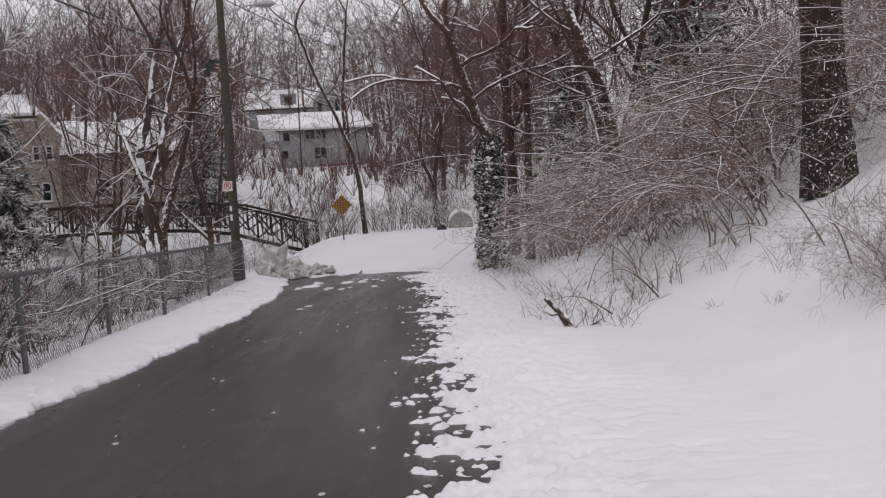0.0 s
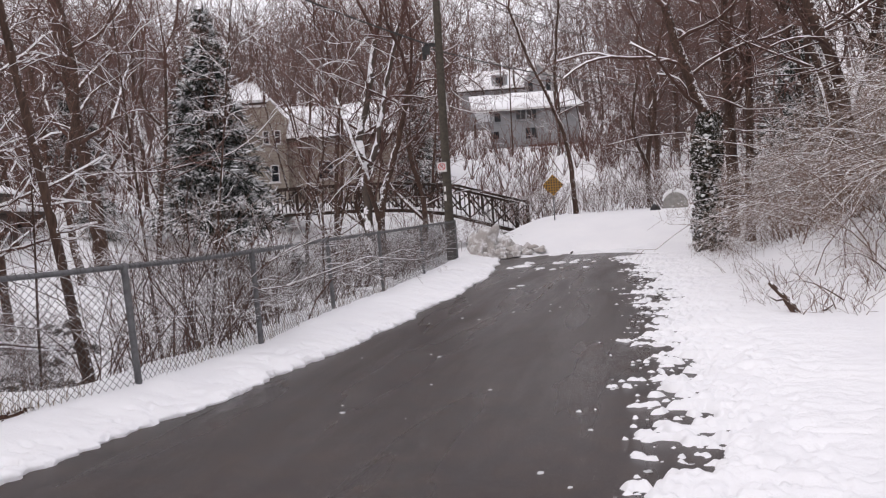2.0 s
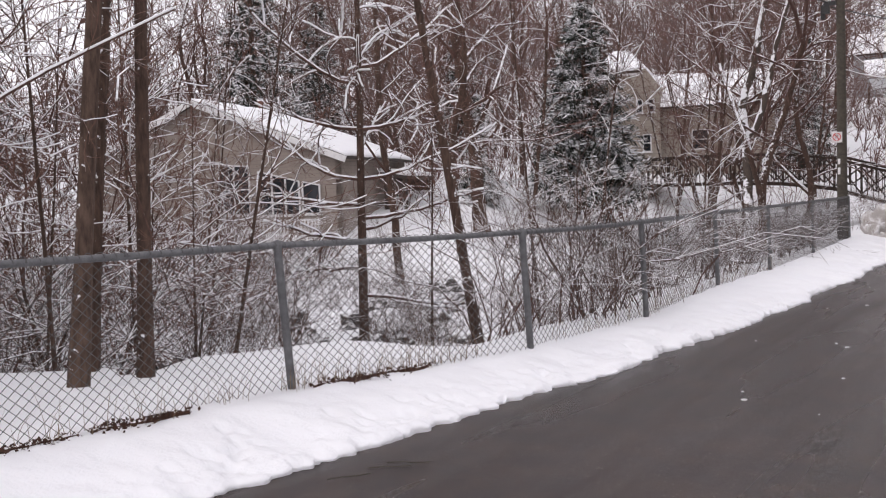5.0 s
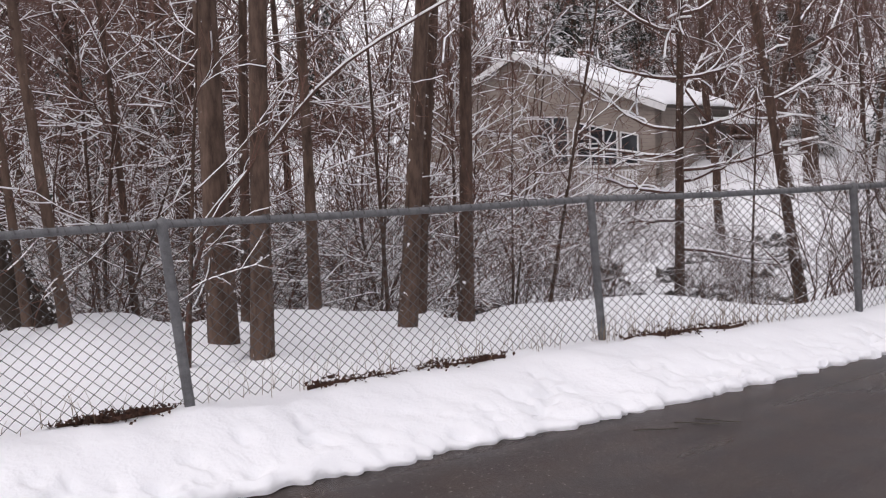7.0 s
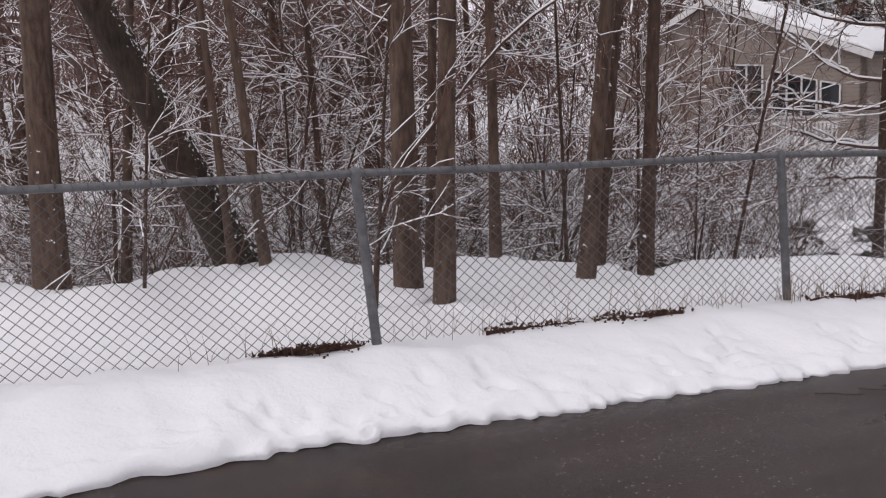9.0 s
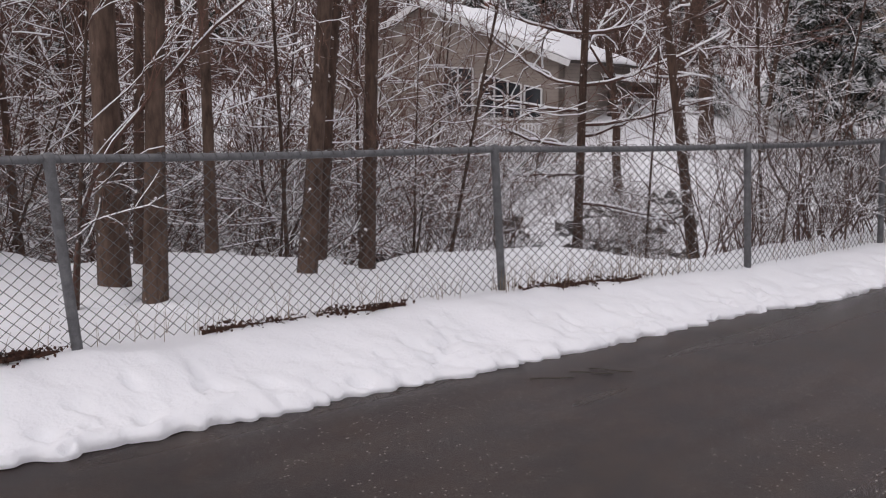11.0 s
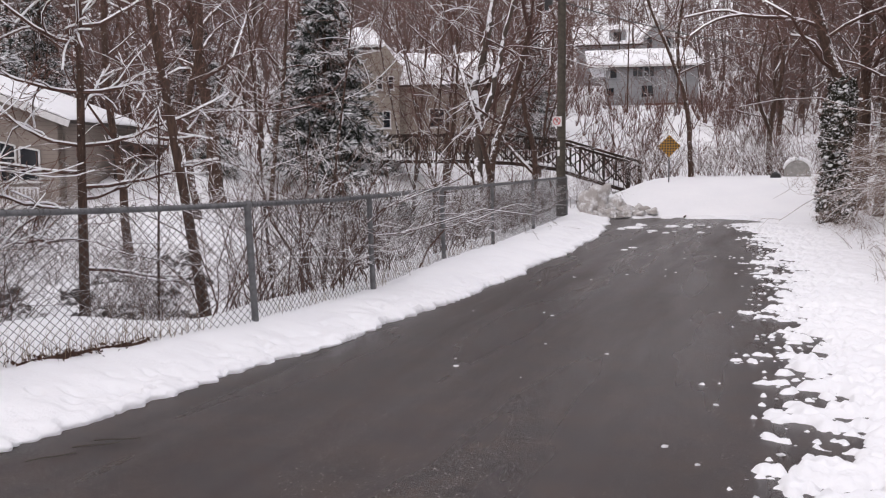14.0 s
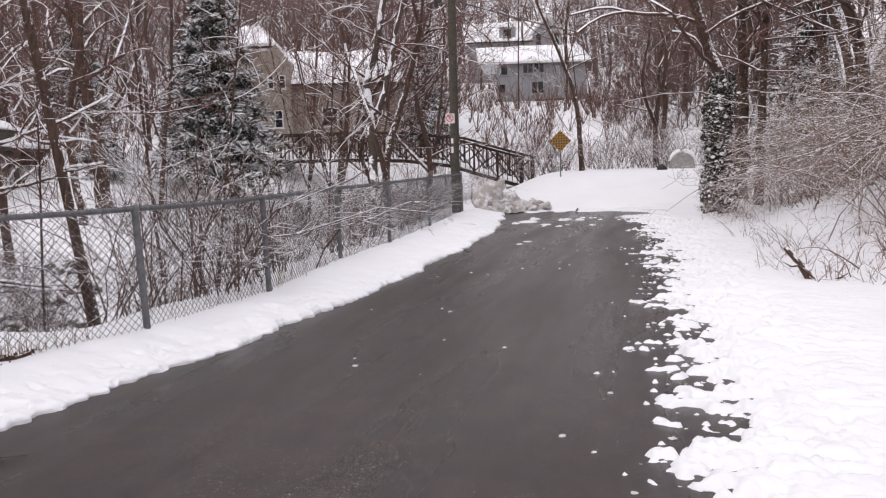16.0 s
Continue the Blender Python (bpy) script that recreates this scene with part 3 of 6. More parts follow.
letter.body, letter.size, letter.extrude, letter.align_x, letter.align_y = "P", .17, .003, "CENTER", "CENTER"
letter.materials.append(M_SIGNBLK)
part("letter", letter, face, "black letter on the sign", pose(-.10, -.202, 3.14, 90))
for z, h in ((2.42, .16), (2.14, .20)):
    part("reflector", Shape().box((-.05, -.165, z), (.07, .008, h)).mesh("reflector", M_WHITE), pole, "white marker strip")


def wire(name, a, b, sag, r=.012):
    t = np.linspace(0, 1, 22)[:, None]
    p = np.array(a) + (np.array(b) - np.array(a)) * t
    p[:, 2] -= sag * 4 * (t * (1 - t))[:, 0]
    return solid(name, Shape().tubes(p, np.full(22, r), 5).mesh(name, M_BLACK), "black overhead cable hung from the wooden pole", "cable", group="overhead cables")


hang = np.array([-6.87, 30.0, 6.95])
wire("overhead_cable", hang, (-17.5, 4.0, 12.3), .7, .026)
wire("overhead_cable", hang + (0, .1, -.1), (6.0, 68, 9.5), 1.0, .022)
wire("overhead_cable", hang + (-.1, 0, 2.6), (-24, 2.0, 16.5), .6, .018)
wire("overhead_cable", hang + (-.05, 0, 2.2), (1.0, 66, 12.0), .9, .018)

# ---------------------------------------------------------------- checkered warning sign at the lane's end
sx, sy = -4.03, 38.0
sz = float(ground_z(sx, sy))
sign = thing("warning_sign", pose(sx, sy, sz, 0, 0, 4), "amber diamond warning sign with a black checker pattern on a post", "road sign")
part("sign_post", Shape().box((0, .03, .75), (.05, .04, 1.9)).mesh("sign_post", M_STEEL), sign, "thin grey metal post")
hs = .60
cz = 2.32 - sz
rot45 = pose(0, 0, 0, 0, 45, 0)
board = part("sign_board", Shape().box((0, 0, cz), (hs, .012, hs), rot45).mesh("sign_board", M_YELLOW), sign, "amber diamond board")
chk = Shape()
for i in range(8):
    for j in range(8):
        if (i + j) % 2 == 0:
            c = rot45.to_3x3() @ Vector(((i - 3.5) * hs / 8.4, -.009, (j - 3.5) * hs / 8.4))
            chk.box((c.x, c.y, c.z + cz), (hs / 8.9, .004, hs / 8.9), rot45)
part("checker_squares", chk.mesh("checker_squares", M_SIGNBLK), board, "black painted checker squares")

# ---------------------------------------------------------------- footbridge over the creek
def deck_z(u):
    return lerp_table(u, (-1, .15), (0, .28), (1.9, .8), (3.75, 1.36), (6, 1.66), (9, 1.78), (14.8, 1.78), (20, 1.5), (24, .9))


bridge = thing("footbridge", pose(-6.94, 47.7, 0, 0, 0, 172), "dark rusted steel truss footbridge with a humped deck", "footbridge")
BL = 15.0
us = np.arange(0, BL + .01, 1.25)
for side_y in (0.0, -2.1):
    for k, u in enumerate(us):
        z = float(deck_z(u))
        part("truss_post", Shape().beam((u, side_y, z - .15), (u, side_y, z + 1.42), .085 if k else .16).mesh("truss_post", M_RUST), bridge)
        if k:
            u0, z0 = us[k - 1], float(deck_z(us[k - 1]))
            part("top_chord", Shape().beam((u0, side_y, z0 + 1.40), (u, side_y, z + 1.40), .11, .13).mesh("top_chord", M_RUST), bridge)
            part("bottom_chord", Shape().beam((u0, side_y, z0 - .05), (u, side_y, z - .05), .11, .18).mesh("bottom_chord", M_RUST), bridge)
            part("diagonal", Shape().beam((u0, side_y, z0 + .05), (u, side_y, z + 1.32), .06).mesh("diagonal", M_RUST), bridge)
            part("diagonal", Shape().beam((u0, side_y + .03, z0 + 1.32), (u, side_y + .03, z + .05), .06).mesh("diagonal", M_RUST), bridge)
            for f in (.2, .4, .6, .8):
                v = u0 + (u - u0) * f
                zz_ = float(deck_z(v))
                part("baluster", Shape().beam((v, side_y - .05, zz_ + .05), (v, side_y - .05, zz_ + 1.3), .03).mesh("baluster", M_RUST), bridge)
for k in range(len(us) - 1):
    a, b = us[k], us[k + 1]
    za, zb = float(deck_z(a)), float(deck_z(b))
    part("deck_panel", Shape().plate([(a, -2.05, za), (b, -2.05, zb), (b, -.05, zb), (a, -.05, za)], .12).mesh("deck_panel", M_DARKW), bridge)
    part("deck_snow", Shape().plate([(a, -2.0, za + .09), (b, -2.0, zb + .09), (b, -.1, zb + .09), (a, -.1, za + .09)], .08).mesh("deck_snow", M_SNOW), bridge, "snow on the deck")
for u in (.3, 14.6):
    part("abutment", Shape().box((u, -1.05, float(deck_z(u)) - 1.5), (.8, 2.8, 2.7)).mesh("abutment", M_CONC), bridge, "grey concrete abutment")


# ---------------------------------------------------------------- houses
def gable_wall(s, x0, x1, y, z0, ze0, ze1, xa, za, th=.2):
    """A gable-ended wall in the plane y, as four-sided plates."""
    s.plate([(x0, y, z0), (xa, y, z0), (xa, y, za), (x0, y, ze0)], th)
    s.plate([(xa, y, z0), (x1, y, z0), (x1, y, ze1), (xa, y, za)], th)


def window(parent, x, y, z, w, h, cols=1, rows=1, trim=None, slope=0.0):
    """A window standing proud of the wall that faces -y. slope lowers the head towards +x."""
    trim = trim or M_TRIM
    base = new("window")
    base.parent = parent
    zt0, zt1 = z + h, z + h - slope * w
    fr = Shape().beam((x, y - .04, z), (x + w, y - .04, z), .07, .06).beam((x, y - .04, zt0), (x + w, y - .04, zt1), .07, .06)
    for i in range(cols + 1):
        u = x + w * i / cols
        fr.beam((u, y - .045, z), (u, y - .045, zt0 - slope * (u - x)), .06, .06)
    for j in range(1, rows):
        fr.beam((x, y - .042, z + h * j / rows), (x + w, y - .042, z + h * j / rows), .06, .06)
    part("window_frame", fr.mesh("window_frame", trim), base, "painted window frame")
    for i in range(cols):
        a, b = x + w * i / cols, x + w * (i + 1) / cols
        for j in range(rows):
            c, d = z + h * j / rows, z + h * (j + 1) / rows
            da, db = (d - slope * (a - x), d - slope * (b - x)) if j == rows - 1 else (d, d)
            part("pane", Shape().plate([(a, y - .02, c), (b, y - .02, c), (b, y - .02, db), (a, y - .02, da)], .015).mesh("pane", M_GLASS), base, "dark reflecting pane")
    part("window_sill", Shape().box((x + w / 2, y - .08, z - .05), (w + .16, .16, .06)).mesh("window_sill", trim), base)
    return base


def snow_slab(q, thick, seed, n=26):
    """A blanket of snow over a four-cornered slope, uneven on top and ragged along its edges."""
    q, t = np.array(q, float), np.linspace(0, 1, n)
    u, v = np.meshgrid(t, t, indexing="ij")
    rag = lambda w, k: .022 * (vnoise(w * 20, w * 0 + k, 1.7, seed + k) - .4)
    u = np.clip(u + np.where(u < .5, 1, -1) * rag(v, 1) * (np.abs(u - .5) > .44), 0, 1)
    v = np.clip(v + np.where(v < .5, 1, -1) * rag(u, 2) * (np.abs(v - .5) > .44), 0, 1)
    p = q[0] * ((1 - u) * (1 - v))[..., None] + q[1] * (u * (1 - v))[..., None] + q[2] * (u * v)[..., None] + q[3] * ((1 - u) * v)[..., None]
    rim = np.minimum(np.minimum(u, 1 - u), np.minimum(v, 1 - v)) * 14
    h = thick * (np.sqrt(np.clip(rim + .06, 0, 1)) * (.62 + .9 * (vnoise(p[..., 0], p[..., 1], 1.1, seed) - .35)) + .25 * (vnoise(p[..., 0], p[..., 1], .35, seed + 5) - .5))
    top, low = p.copy(), p.copy()
    top[..., 2] += np.maximum(h, .01)
    low[..., 2] -= .02
    i = (np.arange(n - 1)[:, None] * n + np.arange(n - 1)[None]).reshape(-1)
    f = np.stack([i, i + n, i + n + 1, i + 1], -1)
    edge = np.concatenate([np.arange(n), np.arange(1, n) * n + n - 1, (n - 1) * n + np.arange(n - 2, -1, -1), np.arange(n - 2, 0, -1) * n])
    nxt = np.roll(edge, -1)
    return Shape().add(np.concatenate([top.reshape(-1, 3), low.reshape(-1, 3)]), np.concatenate([f, f[:, ::-1] + n * n, np.stack([edge, nxt, nxt + n * n, edge + n * n], -1)]))


def roof_pair(parent, x0, x1, xa, za, y0, y1, pitch0, pitch1, over=.45, snow=.16, fascia=None, bare=None):
    """Two roof slopes with their snow, ridge along y."""
    for sgn, xe, pit in ((-1, x0 - over, pitch0), (1, x1 + over, pitch1)):
        ze = za - abs(xe - xa) * pit
        q = [(xa, y0, za), (xa, y1, za), (xe, y1, ze), (xe, y0, ze)]
        q = q if sgn < 0 else q[::-1]
        up = [(a, b, c + .12) for a, b, c in q]
        slab = part("roof", Shape().plate(up, .12).mesh("roof", M_DARKW), parent, "dark roof slope")
        v = [(a, b + (.06 if b == y0 else -.06), c + .125) for a, b, c in q]
        part("roof_snow", snow_slab(v, snow * 1.1, 70 + sgn).mesh("roof_snow", M_SNOW, True), slab, "thick white snow on the roof")
        part("fascia", Shape().beam((xa, y0 - .02, za - .02), (xe, y0 - .02, ze - .02), .05, .24).mesh("fascia", fascia or M_TRIM), parent)


ha = thing("house", pose(-30.4, 26.55, 0, 0, 0, 18.3), "tan gabled house with tall windows, white deck and snowy roof", "house")
w = Shape()
gable_wall(w, -4.9, 6.1, 0, -1.2, 3.45, 3.38, 0, 5.72)
part("gable_wall", w.mesh("gable_wall", M_TAN), ha, "tan clapboard gable wall")
for q in ([(6.1, 0, -1.2), (6.1, 8.0, -1.2), (6.1, 8.0, 3.38), (6.1, 0, 3.38)], [(-4.9, 8.0, -1.2), (-4.9, 0, -1.2), (-4.9, 0, 3.45), (-4.9, 8.0, 3.45)], [(6.1, 8.0, -1.2), (-4.9, 8.0, -1.2), (-4.9, 8.0, 3.4), (6.1, 8.0, 3.38)]):
    part("wall", Shape().plate(q, .2).mesh("wall", M_TAN), ha)
roof_pair(ha, -4.9, 6.1, 0, 5.72, -.5, 8.4, .46, .383)
window(ha, .86, 0, 1.18, 1.34, 2.0, 2, 2, None, .06)
window(ha, 2.6, 0, 1.12, 1.75, 1.75, 3, 2, None, .25)
window(ha, 4.5, 0, 1.15, .72, 1.25, 1, 1, None, .2)
chim = part("chimney", Shape().box((-.2, 6.6, 5.75), (.55, .55, 1.2)).mesh("chimney", M_BRICK), ha, "red-brown brick chimney")
part("chimney_snow", Shape().box((-.2, 6.6, 6.40), (.6, .6, .1)).mesh("chimney_snow", M_SNOW), chim)
deck = part("deck", Shape().box((3.0, -1.35, .05), (6.6, 2.6, .16)).mesh("deck", M_TRIM), ha, "white deck")
part("deck_snow", Shape().box((3.0, -1.35, .18), (6.5, 2.5, .1)).mesh("deck_snow", M_SNOW), deck)
part("hand_rail", Shape().box((3.0, -2.6, .98), (6.6, .09, .06)).mesh("hand_rail", M_TRIM), deck)
for k in range(48):
    part("picket", Shape().box((-.25 + k * .138, -2.6, .55), (.055, .035, .82)).mesh("picket", M_TRIM), deck)
for x in (-.2, 3.0, 6.2):
    part("deck_post", Shape().box((x, -2.5, -.9), (.12, .12, 1.9)).mesh("deck_post", M_FASCIA), deck)
porch = part("porch_roof", Shape().plate([(6.3, 4.0, 2.75), (7.5, 4.0, 2.55), (7.5, 8, 2.55), (6.3, 8, 2.75)], .14).mesh("porch_roof", M_DARKW), ha, "low porch roof")
part("porch_snow", Shape().plate([(6.3, 4.0, 2.92), (7.5, 4.0, 2.72), (7.5, 8, 2.72), (6.3, 8, 2.92)], .16).mesh("porch_snow", M_SNOW), porch)
for x in (6.5, 7.35):
    part("porch_post", Shape().box((x, 4.2, .7), (.16, .16, 3.8)).mesh("porch_post", M_DARKW), porch)
part("porch_wall", Shape().box((6.85, 7.7, .7), (1.1, .3, 3.7)).mesh("porch_wall", M_DARKW), ha, "dark brown porch wall")

hb = thing("house", pose(-22.9, 53.6, 0, 0, 0, 15), "beige two-storey house with a snowy roof behind the footbridge", "house")
for c, d in (((4.0, 4.2, 4.0), (7.6, 7.6, 4.9)), ((-1.4, 4.5, 5.2), (3.0, 5.0, 7.2)), ((0.6, .9, 4.6), (1.7, 2.4, 6.0))):
    part("wall", Shape().box(c, d).mesh("wall", M_TAN2), hb)
for name, q in (("front", [(.1, -.2, 6.3), (8.1, -.2, 6.3), (8.1, 4.3, 8.6), (-.6, 4.3, 8.6)]), ("back", [(8.1, 8.6, 6.3), (-.3, 8.6, 6.3), (-.6, 4.3, 8.6), (8.1, 4.3, 8.6)])):
    slab = part("roof", Shape().plate(q, .12).mesh("roof", M_DARKW), hb, "dark roof slope")
    part("roof_snow", snow_slab([(a, b, c + .01) for a, b, c in q], .22, 76).mesh("roof_snow", M_SNOW, True), slab, "white snow on the roof")
slab = part("roof", Shape().plate([(-3.1, 1.8, 8.75), (.3, 1.8, 8.75), (-.9, 4.5, 10.2), (-1.9, 4.5, 10.2)], .12).plate([(.3, 1.8, 8.75), (.3, 7.2, 8.75), (-.9, 4.6, 10.2), (-.9, 4.5, 10.2)], .12).mesh("roof", M_DARKW), hb)
part("roof_snow", Shape().plate([(-3.1, 1.7, 8.95), (.35, 1.7, 8.95), (-.9, 4.5, 10.4), (-1.9, 4.5, 10.4)], .18).plate([(.35, 1.7, 8.95), (.35, 7.2, 8.95), (-.9, 4.6, 10.4), (-.9, 4.5, 10.4)], .18).mesh("roof_snow", M_SNOW), slab)
part("gable", Shape().plate([(-.25, -.35, 7.55), (1.45, -.35, 7.55), (.65, -.35, 8.6), (.55, -.35, 8.6)], .2).mesh("gable", M_TAN2), hb)
part("cornice", Shape().box((-1.4, 1.95, 8.62), (3.3, .12, .22)).mesh("cornice", M_TRIM), hb)
for x, z, ww, hh in ((.1, 6.05, .34, .75), (.78, 6.05, .34, .75), (.45, 3.75, .45, 1.0), (3.2, 3.8, .9, 1.1), (5.6, 3.8, .9, 1.1)):
    window(hb, x, -.3 if x < 1.3 else .4, z, ww, hh, 1, 2)

hc = thing("house", pose(-13.1, 78.2, 0, 0, 0, 7), "grey-blue two-storey house with a snowy roof on the hillside", "house")
part("wall", Shape().box((3.65, 4, 6.9), (7.3, 8, 5.2)).mesh("wall", M_GREY), hc, "grey-blue siding")
part("basement_wall", Shape().box((4.9, -.03, 6.0), (3.6, .1, .55)).mesh("basement_wall", M_BRICK), hc, "brown brick band")
q = [(-1.5, -.5, 9.25), (7.7, -.5, 9.25), (7.0, 4, 10.9), (-2.0, 4, 10.9)]
slab = part("roof", Shape().plate(q, .15).mesh("roof", M_DARKW), hc)
part("roof_snow", snow_slab([(a, b, c + .01) for a, b, c in q], .28, 81).mesh("roof_snow", M_SNOW, True), slab)
part("roof", Shape().plate([(7.7, 8.5, 9.25), (-1.5, 8.5, 9.25), (-2.0, 4, 10.9), (7.0, 4, 10.9)], .15).mesh("roof", M_SNOW), hc)
part("gutter", Shape().box((3.1, -.55, 9.22), (9.2, .12, .14)).mesh("gutter", M_TRIM), hc)
for x, z, ww, hh, c in ((.35, 8.3, .55, .75, 1), (2.15, 8.4, .8, .75, 2), (3.05, 8.4, .8, .75, 2), (.1, 6.9, .6, .65, 1), (2.85, 6.75, .95, .95, 2)):
    window(hc, x, 0, z, ww, hh, c, 1, M_GREY)

hd_ = thing("house", pose(-19.0, 96.3, 0, 0, 0, 7), "grey house with a dormer and a snowy roof up the hill", "house")
for c, d in (((4.2, 4.5, 10.2), (8.4, 8, 6.6)), ((8.0, 1.2, 10.6), (2.9, 3.2, 6.4))):
    part("wall", Shape().box(c, d).mesh("wall", M_GREY), hd_)
q = [(-.4, .1, 13.2), (7.9, .1, 13.2), (7.4, 4.5, 15.6), (-1.0, 4.5, 15.6)]
slab = part("roof", Shape().plate(q, .15).mesh("roof", M_DARKW), hd_)
part("roof_snow", snow_slab([(a, b, c + .01) for a, b, c in q], .28, 81).mesh("roof_snow", M_SNOW, True), slab)
part("dormer", Shape().box((4.0, 1.3, 13.95), (1.6, 1.8, 1.5)).mesh("dormer", M_GREY), hd_)
window(hd_, 3.6, .38, 13.55, .8, .9, 1, 1, M_GREY)
g = Shape()
g.plate([(6.45, -.45, 13.6), (8.0, -.45, 13.6), (8.0, -.45, 15.4), (7.95, -.45, 15.4)], .2).plate([(8.0, -.45, 13.6), (9.55, -.45, 13.6), (8.05, -.45, 15.4), (8.0, -.45, 15.4)], .2)
part("gable", g.mesh("gable", M_GREY), hd_)
part("fascia", Shape().beam((6.2, -.6, 13.5), (8.0, -.6, 15.55), .12, .25).beam((8.0, -.6, 15.55), (9.8, -.6, 13.5), .12, .25).mesh("fascia", M_TRIM), hd_)
for x, z, ww, hh in ((6.9, 12.6, .5, 1.2), (8.7, 12.6, .5, 1.2), (1.0, 11.9, .8, .9)):
    window(hd_, x, -.46 if x > 6 else .5, z, ww, hh, 1, 1, M_GREY)


# ---------------------------------------------------------------- trees and shrubs
def offshoots(gen, p, r, count, t0, t1, length, angle, k, up=0.0, wander=.25, thick=.55, least=.003, tip=.35, taper_len=.6):
    """Grows count children on each of the M parent paths. Returns their paths and radii."""
    m, kp = r.shape
    t = gen.uniform(t0, t1, (m, count))
    f = t * (kp - 1)
    i = np.minimum(f.astype(int), kp - 2)
    w = (f - i)[..., None]
    row = np.arange(m)[:, None]
    a, b = p[row, i], p[row, i + 1]
    pos, d = a * (1 - w) + b * w, b - a
    d /= np.linalg.norm(d, axis=2, keepdims=True) + 1e-9
    rad = r[row, i] * (1 - w[..., 0]) + r[row, i + 1] * w[..., 0]
    side = np.cross(d, gen.normal(size=d.shape))
    side /= np.linalg.norm(side, axis=2, keepdims=True) + 1e-9
    ang = np.radians(angle) * gen.uniform(.65, 1.25, (m, count, 1))
    d = np.cos(ang) * d + np.sin(ang) * side
    ln = length * gen.uniform(.55, 1.25, (m, count)) * (1 - taper_len * (t - t0) / max(t1 - t0, 1e-6))
    pos, d, ln, rad = pos.reshape(-1, 3), d.reshape(-1, 3), ln.reshape(-1), np.maximum(rad.reshape(-1) * thick, least)
    path = [pos]
    arc = gen.normal(size=d.shape) * wander * .75
    for _ in range(k - 1):
        d = d + arc + gen.normal(size=d.shape) * wander * .45 + np.array([0, 0, up])
        d /= np.linalg.norm(d, axis=1, keepdims=True) + 1e-9
        path.append(path[-1] + d * (ln / (k - 1))[:, None])
    return np.stack(path, 1), rad[:, None] * np.linspace(1, tip, k)[None]


def trunk_path(gen, height, r, lean, k=11, wob=.02, flare=1.25):
    s = np.linspace(0, 1, k)
    w = np.cumsum(gen.normal(size=(k, 2)) * wob * height / k, 0) * s[:, None]
    p = np.stack([lean[0] * s * height + w[:, 0], lean[1] * s * height + w[:, 1], s * height - .15], 1)
    rad = r * (1 - .72 * s)
    rad[0] *= flare
    return p[None], rad[None]


def snow_on(p, r, least=.012):
    """Ridges of snow on the paths that do not stand upright."""
    d = p[:, -1] - p[:, 0]
    flat = np.abs(d[:, 2]) < .8 * np.linalg.norm(d, axis=1)
    p, r = p[flat].copy(), np.maximum(r[flat] * .6, least)
    p[:, :, 2] += r * .85
    return p, r


def rugged(p, r, sides, seed, amount=.07):
    """A trunk with an uneven skin."""
    v, q = tube_arrays(p, r, sides)
    k = p.shape[1]
    ring, turn = np.divmod(np.arange(len(v)), sides)
    c, w = p[0][ring], vnoise(turn * 1.7, ring * .9, 1.9, seed) + .6 * vnoise(turn * 2.3, ring * 2.1, 1.1, seed + 1) - .8
    return c + (v - c) * (1 + amount * w)[:, None], q


def finer(p, r, k):
    """The same path with more points."""
    s, t = np.linspace(0, 1, p.shape[1]), np.linspace(0, 1, k)
    return np.stack([np.interp(t, s, p[0, :, i]) for i in range(3)], 1)[None], np.interp(t, s, r[0])[None]


def bough(gen, p0, height, z, heading, reach, lift, k):
    """A long bough that leaves the trunk level and turns up towards its tip."""
    s = np.linspace(0, 1, k)
    at = np.array([np.interp(z, p0[0, :, 2], p0[0, :, i]) for i in range(3)])
    a = np.radians(heading + np.cumsum(gen.normal(size=k) * 7))
    out = np.cumsum(np.stack([np.cos(a), np.sin(a)], 1), 0) * reach / k
    out[0] = 0
    return np.column_stack([at[0] + out[:, 0], at[1] + out[:, 1], at[2] + lift * s ** 1.25 + gen.normal(size=k) * .03 * s])


